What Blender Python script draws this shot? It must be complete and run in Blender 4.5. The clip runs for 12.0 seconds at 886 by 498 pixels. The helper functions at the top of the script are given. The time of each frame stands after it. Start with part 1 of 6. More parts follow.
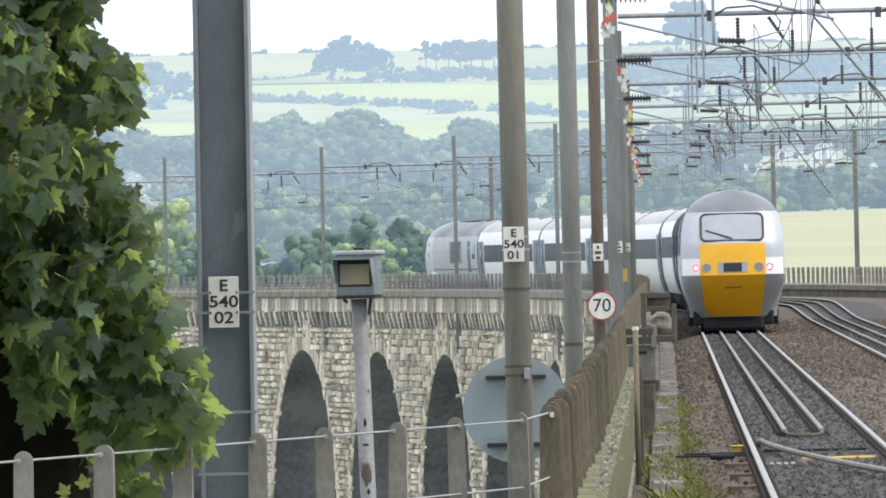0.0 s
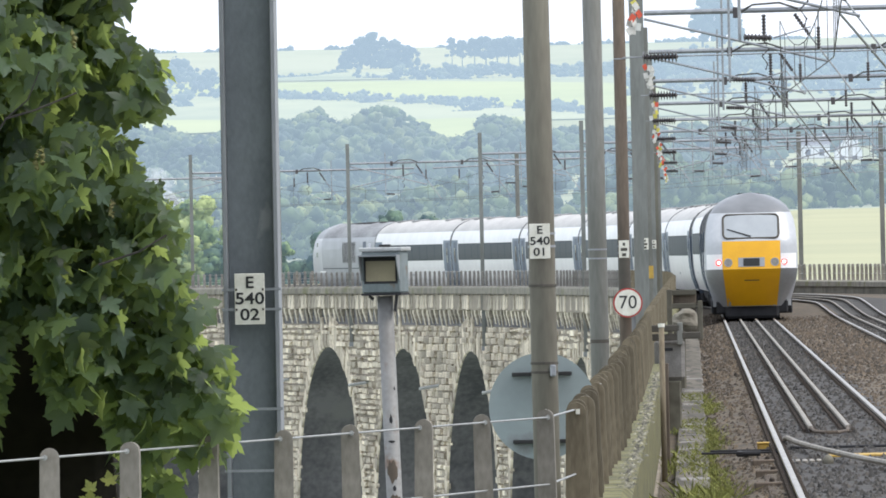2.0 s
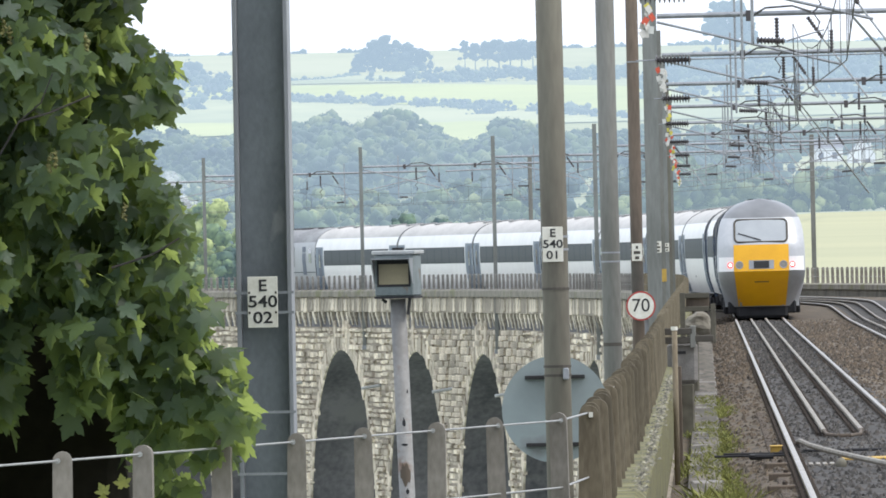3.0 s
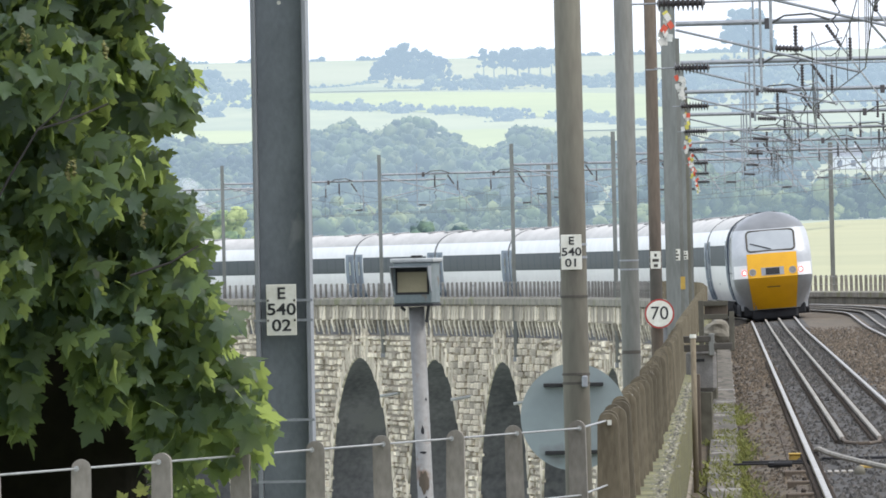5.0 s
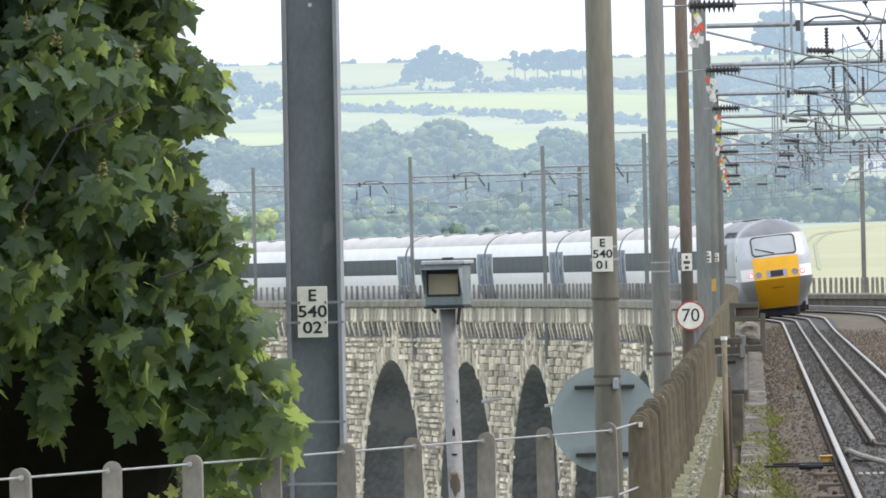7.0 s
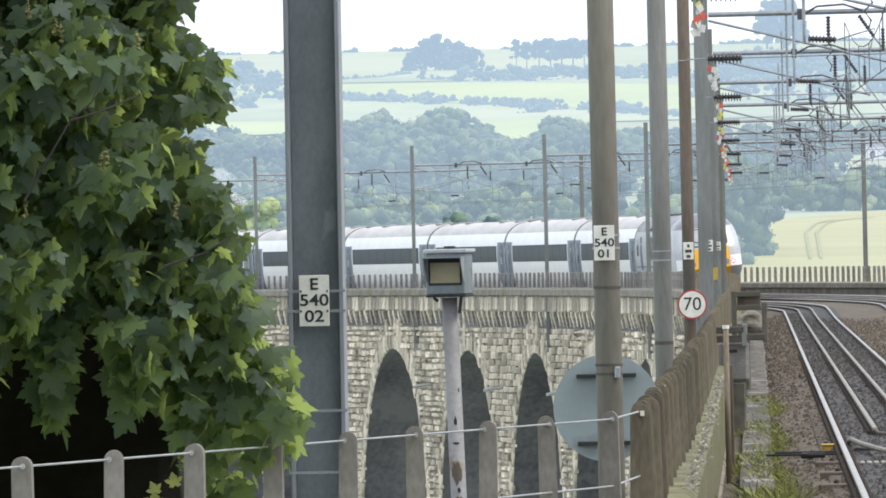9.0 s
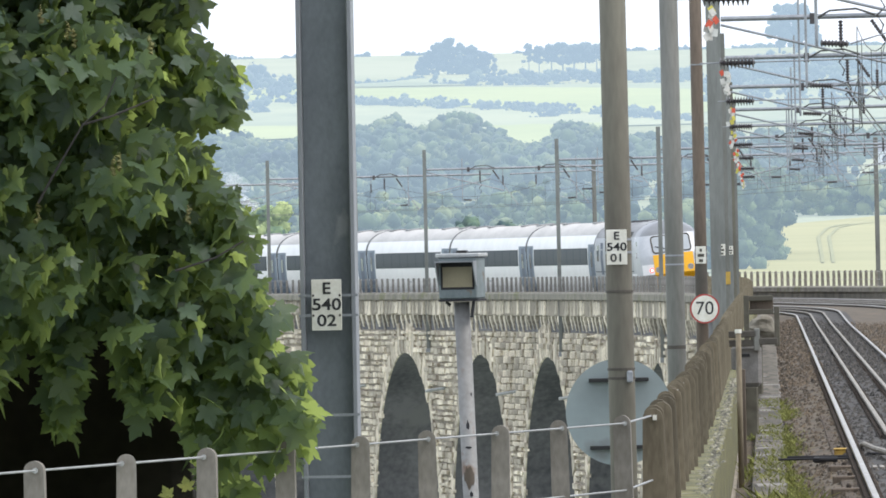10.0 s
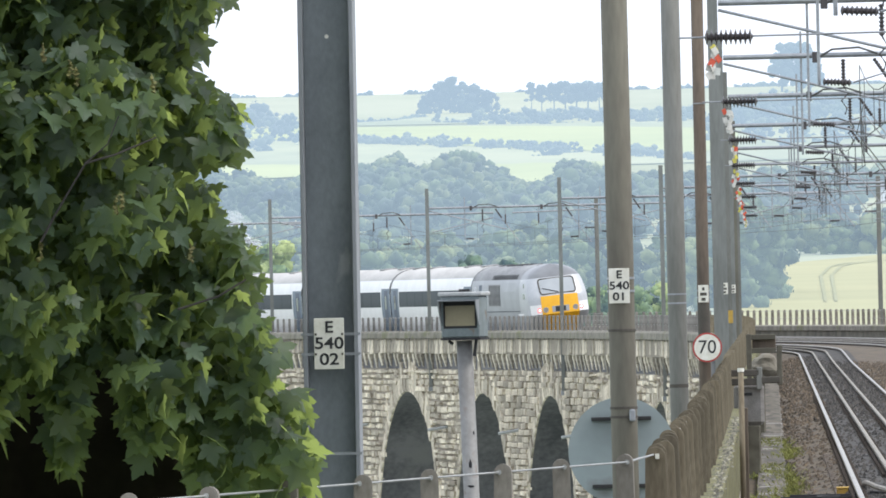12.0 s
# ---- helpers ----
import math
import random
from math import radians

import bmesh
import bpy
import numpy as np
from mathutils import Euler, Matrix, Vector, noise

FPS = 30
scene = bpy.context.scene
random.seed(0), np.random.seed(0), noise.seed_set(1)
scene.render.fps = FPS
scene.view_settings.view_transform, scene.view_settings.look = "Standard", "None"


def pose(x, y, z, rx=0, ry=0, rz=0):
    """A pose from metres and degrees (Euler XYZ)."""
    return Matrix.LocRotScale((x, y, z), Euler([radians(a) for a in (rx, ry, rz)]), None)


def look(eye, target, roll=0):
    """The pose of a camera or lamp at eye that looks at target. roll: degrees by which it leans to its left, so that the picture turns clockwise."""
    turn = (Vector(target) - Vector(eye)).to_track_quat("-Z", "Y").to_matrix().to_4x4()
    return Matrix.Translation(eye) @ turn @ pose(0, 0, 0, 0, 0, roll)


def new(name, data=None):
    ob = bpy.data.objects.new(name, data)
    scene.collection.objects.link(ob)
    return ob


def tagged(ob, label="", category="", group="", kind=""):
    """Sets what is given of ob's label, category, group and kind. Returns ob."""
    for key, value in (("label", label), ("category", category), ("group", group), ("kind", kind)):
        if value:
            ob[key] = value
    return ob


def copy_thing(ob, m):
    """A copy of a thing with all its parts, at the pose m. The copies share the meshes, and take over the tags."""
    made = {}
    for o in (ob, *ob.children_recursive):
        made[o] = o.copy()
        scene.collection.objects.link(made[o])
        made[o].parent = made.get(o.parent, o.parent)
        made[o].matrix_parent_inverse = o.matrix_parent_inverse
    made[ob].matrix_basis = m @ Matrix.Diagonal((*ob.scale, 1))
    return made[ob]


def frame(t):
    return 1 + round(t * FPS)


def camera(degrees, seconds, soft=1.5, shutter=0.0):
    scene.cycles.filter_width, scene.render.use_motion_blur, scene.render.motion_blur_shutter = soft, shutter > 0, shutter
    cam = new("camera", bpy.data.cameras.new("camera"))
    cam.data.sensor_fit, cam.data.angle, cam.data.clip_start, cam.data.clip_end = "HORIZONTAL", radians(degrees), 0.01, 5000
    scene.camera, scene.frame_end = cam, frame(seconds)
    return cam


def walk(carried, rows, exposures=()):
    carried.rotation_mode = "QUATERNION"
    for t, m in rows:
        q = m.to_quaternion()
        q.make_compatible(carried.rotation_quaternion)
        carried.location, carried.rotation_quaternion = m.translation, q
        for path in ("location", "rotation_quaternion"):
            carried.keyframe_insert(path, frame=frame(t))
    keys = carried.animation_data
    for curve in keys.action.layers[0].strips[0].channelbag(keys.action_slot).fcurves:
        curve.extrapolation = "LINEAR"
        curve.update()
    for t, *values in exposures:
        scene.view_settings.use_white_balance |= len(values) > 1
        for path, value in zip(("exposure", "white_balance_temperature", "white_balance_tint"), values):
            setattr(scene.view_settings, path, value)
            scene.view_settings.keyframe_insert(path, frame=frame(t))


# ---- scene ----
F_PX, ROLL, EYE_Z = 22136.0, 1.3, 2.23
FOV = math.degrees(2 * math.atan(784 / F_PX))
cam = camera(FOV, 12.0, soft=1.7)

# hand pan of a standing camera: seconds, turn to the left, turn upwards (1/22136 rad)
PAN = [(0, -48, 15), (0.5, -46, 22), (1, -21, 23), (1.5, -8, 16), (2, -2, 9.5), (2.5, 0, 0), (3, 21, 15), (3.5, 30, 26),
       (5.5, 67, 31), (6, 83, 35), (6.5, 101, 35.5), (7, 109, 32.5), (9, 112, 12.5), (9.5, 120, 12.5), (10, 134, 20),
       (10.5, 135.5, 25), (11, 128, 53), (11.5, 135.5, 72.5), (12, 138.5, 88.5)]


def cam_pose(dx, dy):
    c, s = math.cos(radians(ROLL)), math.sin(radians(ROLL))
    yaw, pitch = (dx * c - dy * s) / F_PX, (dx * s + dy * c - 6) / F_PX
    return (pose(0, 0, EYE_Z, 0, 0, math.degrees(yaw)) @ pose(0, 0, 0, 90 + math.degrees(pitch), 0, 0)
            @ pose(0, 0, 0, 0, 0, -ROLL))


walk(cam, [(t, cam_pose(dx, dy)) for t, dx, dy in PAN], exposures=[(0, 0.55), (12, 0.55)])

# ---- light: bright thin overcast, veiled sun high on the right ----
world = bpy.data.worlds.new("world")
scene.world = world
world.use_nodes = True
wn = world.node_tree.nodes
sky = wn.new("ShaderNodeTexSky")
sky.sky_type, sky.sun_disc = "NISHITA", False
sky.sun_elevation, sky.sun_rotation = radians(55), radians(100)
sky.air_density, sky.dust_density, sky.ozone_density = 1.0, 6.0, 1.0
whiten = wn.new("ShaderNodeMixRGB")
whiten.inputs[0].default_value = 0.8
whiten.inputs[2].default_value = (9.0, 9.75, 11.2, 1)
world.node_tree.links.new(sky.outputs[0], whiten.inputs[1])
world.node_tree.links.new(whiten.outputs[0], wn["Background"].inputs[0])
wn["Background"].inputs[1].default_value = 0.115

sun = new("sun", bpy.data.lights.new("sun", "SUN"))
sun.data.energy, sun.data.angle, sun.data.color = 1.5, radians(14), (1, 0.97, 0.93)
sun.matrix_world = look((math.sin(radians(100)) * 60, math.cos(radians(100)) * 60, 86), (0, 0, 0))


# ---- materials ----
def mat(name, col, col2=None, rough=0.7, metal=0.0, scale=6.0, fine=60.0, bump=0.15, spread=0.5, island=0.0, objrand=0.0,
        stretch=(1, 1, 1), emit=None, power=0.0, stain=None):
    m = bpy.data.materials.new(name)
    m.use_nodes = True
    nt = m.node_tree
    n, l = nt.nodes, nt.links
    b = n["Principled BSDF"]
    b.inputs["Roughness"].default_value, b.inputs["Metallic"].default_value = rough, metal
    col2 = col2 or tuple(c * 0.7 for c in col)
    tc = n.new("ShaderNodeTexCoord")
    mp = n.new("ShaderNodeMapping")
    mp.inputs["Scale"].default_value = stretch
    l.new(tc.outputs["Object"], mp.inputs[0])
    big, small = n.new("ShaderNodeTexNoise"), n.new("ShaderNodeTexNoise")
    big.inputs["Scale"].default_value, small.inputs["Scale"].default_value = scale, fine
    big.inputs["Detail"].default_value, small.inputs["Detail"].default_value = 5, 3
    l.new(mp.outputs[0], big.inputs[0]), l.new(mp.outputs[0], small.inputs[0])
    add = n.new("ShaderNodeMath")
    add.operation = "MULTIPLY_ADD"
    l.new(small.outputs[0], add.inputs[0])
    add.inputs[1].default_value = 0.5
    l.new(big.outputs[0], add.inputs[2])
    ramp = n.new("ShaderNodeValToRGB")
    ramp.color_ramp.elements[0].position, ramp.color_ramp.elements[1].position = 0.75 - spread / 2.5, 0.75 + spread / 2.5
    ramp.color_ramp.elements[0].color, ramp.color_ramp.elements[1].color = (*col2, 1), (*col, 1)
    l.new(add.outputs[0], ramp.inputs[0])
    out = ramp.outputs[0]
    if stain:
        st = n.new("ShaderNodeTexNoise")
        st.inputs["Scale"].default_value, st.inputs["Detail"].default_value = stain[1], 6
        l.new(mp.outputs[0], st.inputs[0])
        sr = n.new("ShaderNodeValToRGB")
        sr.color_ramp.elements[0].position, sr.color_ramp.elements[1].position = stain[2], stain[2] + 0.08
        l.new(st.outputs[0], sr.inputs[0])
        mx = n.new("ShaderNodeMixRGB")
        l.new(sr.outputs[0], mx.inputs[0]), l.new(out, mx.inputs[1])
        mx.inputs[2].default_value = (*stain[0], 1)
        out = mx.outputs[0]
    if island or objrand:
        src = n.new("ShaderNodeNewGeometry").outputs["Random Per Island"] if island else n.new("ShaderNodeObjectInfo").outputs["Random"]
        k = island or objrand
        mr = n.new("ShaderNodeMapRange")
        mr.inputs[3].default_value, mr.inputs[4].default_value = 1 - k, 1 + k * 0.6
        l.new(src, mr.inputs[0])
        hs = n.new("ShaderNodeHueSaturation")
        l.new(mr.outputs[0], hs.inputs["Value"]), l.new(out, hs.inputs["Color"])
        out = hs.outputs[0]
    l.new(out, b.inputs["Base Color"])
    if bump:
        bp = n.new("ShaderNodeBump")
        bp.inputs["Strength"].default_value, bp.inputs["Distance"].default_value = bump, 0.02
        l.new(add.outputs[0], bp.inputs["Height"])
        l.new(bp.outputs[0], b.inputs["Normal"])
    if emit:
        b.inputs["Emission Color"].default_value, b.inputs["Emission Strength"].default_value = (*emit, 1), power
    return m


M = {}
M["ballast"] = mat("ballast", (0.125, 0.096, 0.06), (0.045, 0.034, 0.024), 0.95, scale=1.2, fine=12, bump=1.0, spread=0.38)
M["ballast_dark"] = mat("ballast_dark", (0.052, 0.045, 0.036), (0.017, 0.015, 0.0125), 0.85, scale=1.0, fine=12, bump=1.0, spread=0.35)
M["ballast_stone"] = mat("ballast_stone", (0.125, 0.092, 0.058), (0.05, 0.039, 0.028), 0.9, scale=3, fine=20, island=0.6)
M["rail_top"] = mat("rail_top", (0.44, 0.42, 0.385), (0.29, 0.255, 0.21), 0.45, 0.8, scale=3, fine=30, bump=0.02)
M["rail_side"] = mat("rail_side", (0.058, 0.044, 0.033), (0.032, 0.025, 0.02), 0.9, scale=3, fine=30)
M["old_rail"] = mat("old_rail", (0.33, 0.305, 0.255), (0.15, 0.125, 0.095), 0.6, 0.3, scale=2, fine=25)
M["sleeper"] = mat("sleeper", (0.14, 0.115, 0.09), (0.07, 0.055, 0.045), 0.95, objrand=0.3)
M["concrete"] = mat("concrete", (0.30, 0.275, 0.235), (0.17, 0.15, 0.12), 0.92, scale=3, fine=40, objrand=0.25)
M["fence_concrete"] = mat("fence_concrete", (0.24, 0.20, 0.135), (0.115, 0.092, 0.06), 0.95, scale=4, fine=40, objrand=0.3, stretch=(1, 1, 0.25))
M["grey_concrete"] = mat("grey_concrete", (0.27, 0.255, 0.235), (0.15, 0.14, 0.125), 0.92, scale=5, fine=50, objrand=0.2)
M["stone"] = mat("stone", (0.74, 0.655, 0.51), (0.37, 0.315, 0.24), 0.95, scale=1.6, fine=5, bump=0.6, spread=0.36, stretch=(1, 0.3, 1), objrand=0.45)
M["stone_stuff"] = mat("stone_stuff", (0.76, 0.675, 0.525), (0.39, 0.33, 0.25), 0.95, scale=1.6, fine=5, bump=0.6, spread=0.36, stretch=(1, 0.3, 1), island=0.45)
M["stone_back"] = mat("stone_back", (0.34, 0.295, 0.23), (0.19, 0.165, 0.13), 0.95, scale=0.4, fine=6, bump=0.4)
# dark stone colour standing in for shade under arches and between corbels
M["shade_stone"] = mat("shade_stone", (0.165, 0.158, 0.160), (0.065, 0.064, 0.068), 0.95, scale=0.3, fine=4, bump=0.4, stain=((0.17, 0.165, 0.16), 0.35, 0.60))
# pale base colour carries the reflection of the sky in the glass
M["windscreen"] = mat("windscreen", (0.36, 0.38, 0.39), (0.30, 0.32, 0.33), 0.12, bump=0, scale=1.5)
M["stone_grey"] = mat("stone_grey", (0.60, 0.53, 0.415), (0.27, 0.235, 0.185), 0.95, scale=0.9, fine=5, bump=0.6, spread=0.36, objrand=0.5)
M["path"] = mat("path", (0.15, 0.13, 0.10), (0.085, 0.075, 0.057), 0.95, scale=1.6, fine=9, spread=0.35, stretch=(1, 0.035, 1), stain=((0.06, 0.052, 0.04), 6, 0.50))
# near-black colour painted for the shade deep in the sycamore's crown
M["hollow_dark"] = mat("hollow_dark", (0.022, 0.02, 0.014), (0.012, 0.011, 0.008), 0.98, scale=2, fine=12, bump=0.6)
M["wall_dark"] = mat("wall_dark", (0.165, 0.152, 0.115), (0.08, 0.073, 0.055), 0.95, scale=0.8, fine=6, bump=0.5, spread=0.4)
M["coping"] = mat("coping", (0.27, 0.25, 0.20), (0.14, 0.125, 0.10), 0.95, scale=1.5, fine=10, stain=((0.16, 0.155, 0.08), 0.8, 0.56))
M["moss"] = mat("moss", (0.17, 0.16, 0.055), (0.06, 0.056, 0.028), 0.98, scale=2.5, fine=25, bump=0.8, spread=0.35, stain=((0.21, 0.195, 0.13), 2.2, 0.60))
M["galv"] = mat("galv", (0.30, 0.31, 0.32), (0.22, 0.23, 0.24), 0.55, 0.5, scale=4, fine=30, stretch=(1, 1, 0.2), bump=0.05)
M["mast_grey"] = mat("mast_grey", (0.225, 0.232, 0.215), (0.15, 0.155, 0.14), 0.65, 0.15, scale=3, fine=25, stretch=(1, 1, 0.2), bump=0.05)
M["web_paint"] = mat("web_paint", (0.19, 0.21, 0.215), (0.135, 0.15, 0.155), 0.65, 0.1, scale=5, fine=45, stretch=(1, 1, 0.6), stain=((0.23, 0.24, 0.235), 6, 0.63))
M["tube_brown"] = mat("tube_brown", (0.185, 0.175, 0.135), (0.12, 0.108, 0.085), 0.8, 0.2, scale=3, fine=30, stretch=(1, 1, 0.2), stain=((0.10, 0.085, 0.062), 2.5, 0.60))
M["tube_rust"] = mat("tube_rust", (0.145, 0.112, 0.082), (0.08, 0.062, 0.046), 0.85, 0.1, scale=3, fine=30, stretch=(1, 1, 0.2))
M["tube_grey"] = mat("tube_grey", (0.215, 0.213, 0.19), (0.14, 0.138, 0.12), 0.7, 0.3, scale=3, fine=30, stretch=(1, 1, 0.2))
M["band_dark"] = mat("band_dark", (0.085, 0.075, 0.06), None, 0.85)
M["steel"] = mat("steel", (0.34, 0.35, 0.36), (0.25, 0.26, 0.27), 0.45, 0.7, scale=5, fine=40, bump=0.03)
M["wire"] = mat("wire", (0.42, 0.42, 0.4), None, 0.5, 0.6, bump=0)
M["ole_wire"] = mat("ole_wire", (0.10, 0.10, 0.095), None, 0.6, 0.4, bump=0)
M["insulator"] = mat("insulator", (0.075, 0.065, 0.065), (0.045, 0.04, 0.04), 0.35, bump=0)
M["plate_white"] = mat("plate_white", (0.72, 0.70, 0.62), (0.6, 0.57, 0.47), 0.5, bump=0.02, scale=12)
M["black"] = mat("black", (0.02, 0.02, 0.02), None, 0.6, bump=0)
M["sign_red"] = mat("sign_red", (0.42, 0.05, 0.04), None, 0.5, bump=0)
M["sign_back"] = mat("sign_back", (0.30, 0.35, 0.345), (0.26, 0.30, 0.295), 0.5, 0.2, scale=2, fine=8, bump=0.02, stain=((0.22, 0.23, 0.22), 2, 0.66))
M["lid_grey"] = mat("lid_grey", (0.46, 0.47, 0.46), (0.33, 0.34, 0.33), 0.6, 0.2, scale=6, fine=30)
M["signal_grey"] = mat("signal_grey", (0.20, 0.235, 0.235), (0.13, 0.155, 0.155), 0.6, 0.2, scale=5, fine=30, stain=((0.15, 0.10, 0.06), 7, 0.62))
M["post_rust"] = mat("post_rust", (0.26, 0.26, 0.25), (0.17, 0.165, 0.155), 0.7, 0.2, scale=4, fine=30, stain=((0.13, 0.07, 0.035), 4, 0.56))
M["lens"] = mat("lens", (0.27, 0.235, 0.15), (0.23, 0.2, 0.13), 0.3, bump=0)
M["tag_red"] = mat("tag_red", (0.65, 0.10, 0.05), None, 0.5, bump=0)
M["tag_yellow"] = mat("tag_yellow", (0.62, 0.55, 0.10), None, 0.5, bump=0)
M["tag_white"] = mat("tag_white", (0.7, 0.68, 0.62), None, 0.5, bump=0)
M["box_yellow"] = mat("box_yellow", (0.5, 0.32, 0.05), (0.35, 0.22, 0.05), 0.7, scale=9)
M["train_silver"] = mat("train_silver", (0.83, 0.82, 0.795), (0.73, 0.72, 0.70), 0.34, 0.0, scale=0.8, fine=9, bump=0.0, stretch=(0.4, 1, 1))
M["train_grey"] = mat("train_grey", (0.37, 0.385, 0.395), (0.30, 0.31, 0.32), 0.42, 0.1, scale=0.8, fine=9, bump=0.0)
M["train_roof"] = mat("train_roof", (0.30, 0.30, 0.295), (0.14, 0.14, 0.138), 0.55, scale=0.9, fine=10, bump=0.05, stretch=(1, 0.3, 1))
M["train_yellow"] = mat("train_yellow", (0.86, 0.44, 0.01), (0.79, 0.39, 0.01), 0.4, scale=2, fine=20, bump=0)
M["train_band"] = mat("train_band", (0.036, 0.052, 0.062), None, 0.5, bump=0)
M["train_blue"] = mat("train_blue", (0.075, 0.10, 0.145), (0.055, 0.075, 0.11), 0.5, bump=0)
M["nose_silver"] = mat("nose_silver", (0.47, 0.48, 0.49), (0.40, 0.41, 0.42), 0.35, 0.1, scale=1, fine=9, bump=0)
M["nose_skirt"] = mat("nose_skirt", (0.42, 0.43, 0.44), (0.34, 0.35, 0.36), 0.45, 0.1, scale=1, fine=9, bump=0)
M["nose_roof"] = mat("nose_roof", (0.21, 0.215, 0.22), (0.16, 0.165, 0.17), 0.3, 0.2, scale=0.7, fine=4, bump=0)
M["door_blue"] = mat("door_blue", (0.13, 0.175, 0.225), (0.10, 0.14, 0.18), 0.45, bump=0)
M["train_under"] = mat("train_under", (0.024, 0.024, 0.027), (0.014, 0.014, 0.015), 0.85, scale=3)
M["glass"] = mat("glass", (0.10, 0.115, 0.12), None, 0.06, bump=0)
M["glass"].node_tree.nodes["Principled BSDF"].inputs["Specular IOR Level"].default_value = 0.9
M["dark_glass"] = mat("dark_glass", (0.036, 0.050, 0.060), None, 0.45, bump=0)
for k in ("train_band", "dark_glass"):
    M[k].node_tree.nodes["Principled BSDF"].inputs["Specular IOR Level"].default_value = 0.15
M["tail_lamp"] = mat("tail_lamp", (0.5, 0.02, 0.02), None, 0.3, bump=0, emit=(1, 0.05, 0.05), power=1.6)
M["bulb"] = mat("bulb", (0.6, 0.3, 0.3), None, 0.3, bump=0, emit=(1, 0.5, 0.46), power=4)
M["head_lamp"] = mat("head_lamp", (0.35, 0.33, 0.3), None, 0.2, bump=0)
M["bark"] = mat("bark", (0.04, 0.034, 0.028), (0.02, 0.018, 0.016), 0.95, scale=8, fine=60)
M["leaf"] = mat("leaf", (0.068, 0.102, 0.070), (0.036, 0.060, 0.046), 0.46, scale=5, fine=40, bump=0.1, objrand=0.5)
M["leaf_stuff"] = mat("leaf_stuff", (0.068, 0.102, 0.070), (0.036, 0.060, 0.046), 0.46, scale=5, fine=40, bump=0.1, island=0.55)
for k in ("leaf", "leaf_stuff"):
    nt = M[k].node_tree
    pb = nt.nodes["Principled BSDF"]
    pb.inputs["Specular IOR Level"].default_value = 0.3
    tr = nt.nodes.new("ShaderNodeBsdfTranslucent")
    tr.inputs[0].default_value = (0.43, 0.53, 0.14, 1)
    mx = nt.nodes.new("ShaderNodeMixShader")
    mx.inputs[0].default_value = 0.48
    nt.links.new(pb.outputs[0], mx.inputs[1]), nt.links.new(tr.outputs[0], mx.inputs[2])
    nt.links.new(mx.outputs[0], nt.nodes["Material Output"].inputs[0])
M["hollow_dark"].node_tree.nodes["Principled BSDF"].inputs["Specular IOR Level"].default_value = 0.05
M["seed"] = mat("seed", (0.17, 0.17, 0.045), (0.11, 0.095, 0.03), 0.7, island=0.4, bump=0)
M["weed"] = mat("weed", (0.27, 0.27, 0.06), (0.13, 0.155, 0.04), 0.8, island=0.5, bump=0)
# haze colour that far materials give off, in place of real air
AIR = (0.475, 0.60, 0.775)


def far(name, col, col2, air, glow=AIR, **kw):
    """A distant surface: haze painted in, as a thinned base colour and an emission."""
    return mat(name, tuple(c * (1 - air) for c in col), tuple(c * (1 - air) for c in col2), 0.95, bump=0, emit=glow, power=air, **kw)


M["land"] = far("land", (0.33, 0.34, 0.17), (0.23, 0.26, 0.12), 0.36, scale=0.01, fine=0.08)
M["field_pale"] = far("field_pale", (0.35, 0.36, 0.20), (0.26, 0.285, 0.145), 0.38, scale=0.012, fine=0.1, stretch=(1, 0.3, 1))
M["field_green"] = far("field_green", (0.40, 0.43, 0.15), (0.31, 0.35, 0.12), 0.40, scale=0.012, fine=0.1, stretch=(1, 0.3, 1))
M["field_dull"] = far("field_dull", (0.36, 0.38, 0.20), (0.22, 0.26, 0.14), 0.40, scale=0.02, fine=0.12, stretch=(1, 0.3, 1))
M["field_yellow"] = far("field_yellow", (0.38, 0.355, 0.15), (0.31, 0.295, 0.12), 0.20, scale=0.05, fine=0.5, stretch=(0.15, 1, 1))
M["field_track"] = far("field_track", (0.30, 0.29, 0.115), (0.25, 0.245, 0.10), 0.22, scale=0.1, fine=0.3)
# haze put into the wood colours as bluish glow, set layer by layer
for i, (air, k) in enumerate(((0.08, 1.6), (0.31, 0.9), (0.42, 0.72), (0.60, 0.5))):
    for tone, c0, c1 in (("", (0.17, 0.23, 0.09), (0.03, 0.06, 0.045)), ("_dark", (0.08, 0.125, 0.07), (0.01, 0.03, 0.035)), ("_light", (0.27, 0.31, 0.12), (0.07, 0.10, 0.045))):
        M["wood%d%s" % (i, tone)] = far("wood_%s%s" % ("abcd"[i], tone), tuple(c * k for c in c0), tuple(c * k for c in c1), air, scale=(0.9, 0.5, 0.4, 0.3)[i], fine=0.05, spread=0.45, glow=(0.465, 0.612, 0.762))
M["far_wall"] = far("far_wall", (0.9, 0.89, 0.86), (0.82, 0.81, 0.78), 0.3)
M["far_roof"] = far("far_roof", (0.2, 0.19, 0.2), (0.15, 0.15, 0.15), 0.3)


# ---- building helpers ----
def link(name, bm, material, parent=None, smooth=False):
    me = bpy.data.meshes.new(name)
    bm.to_mesh(me)
    bm.free()
    for m in material if isinstance(material, (list, tuple)) else [material]:
        me.materials.append(m)
    if smooth:
        for p in me.polygons:
            p.use_smooth = True
    ob = new(name, me)
    if parent:
        ob.parent = parent
    return ob


def part(name, bm, material, parent, label="", smooth=False):
    return tagged(link(name, bm, material, parent, smooth), label)


def share(name, me, parent, m):
    ob = new(name, me)
    ob.parent = parent
    ob.matrix_basis = m
    return ob


def thing(name, m, label, category, group="", kind=""):
    ob = new(name)
    ob.matrix_basis = m
    return tagged(ob, label, category, group, kind)


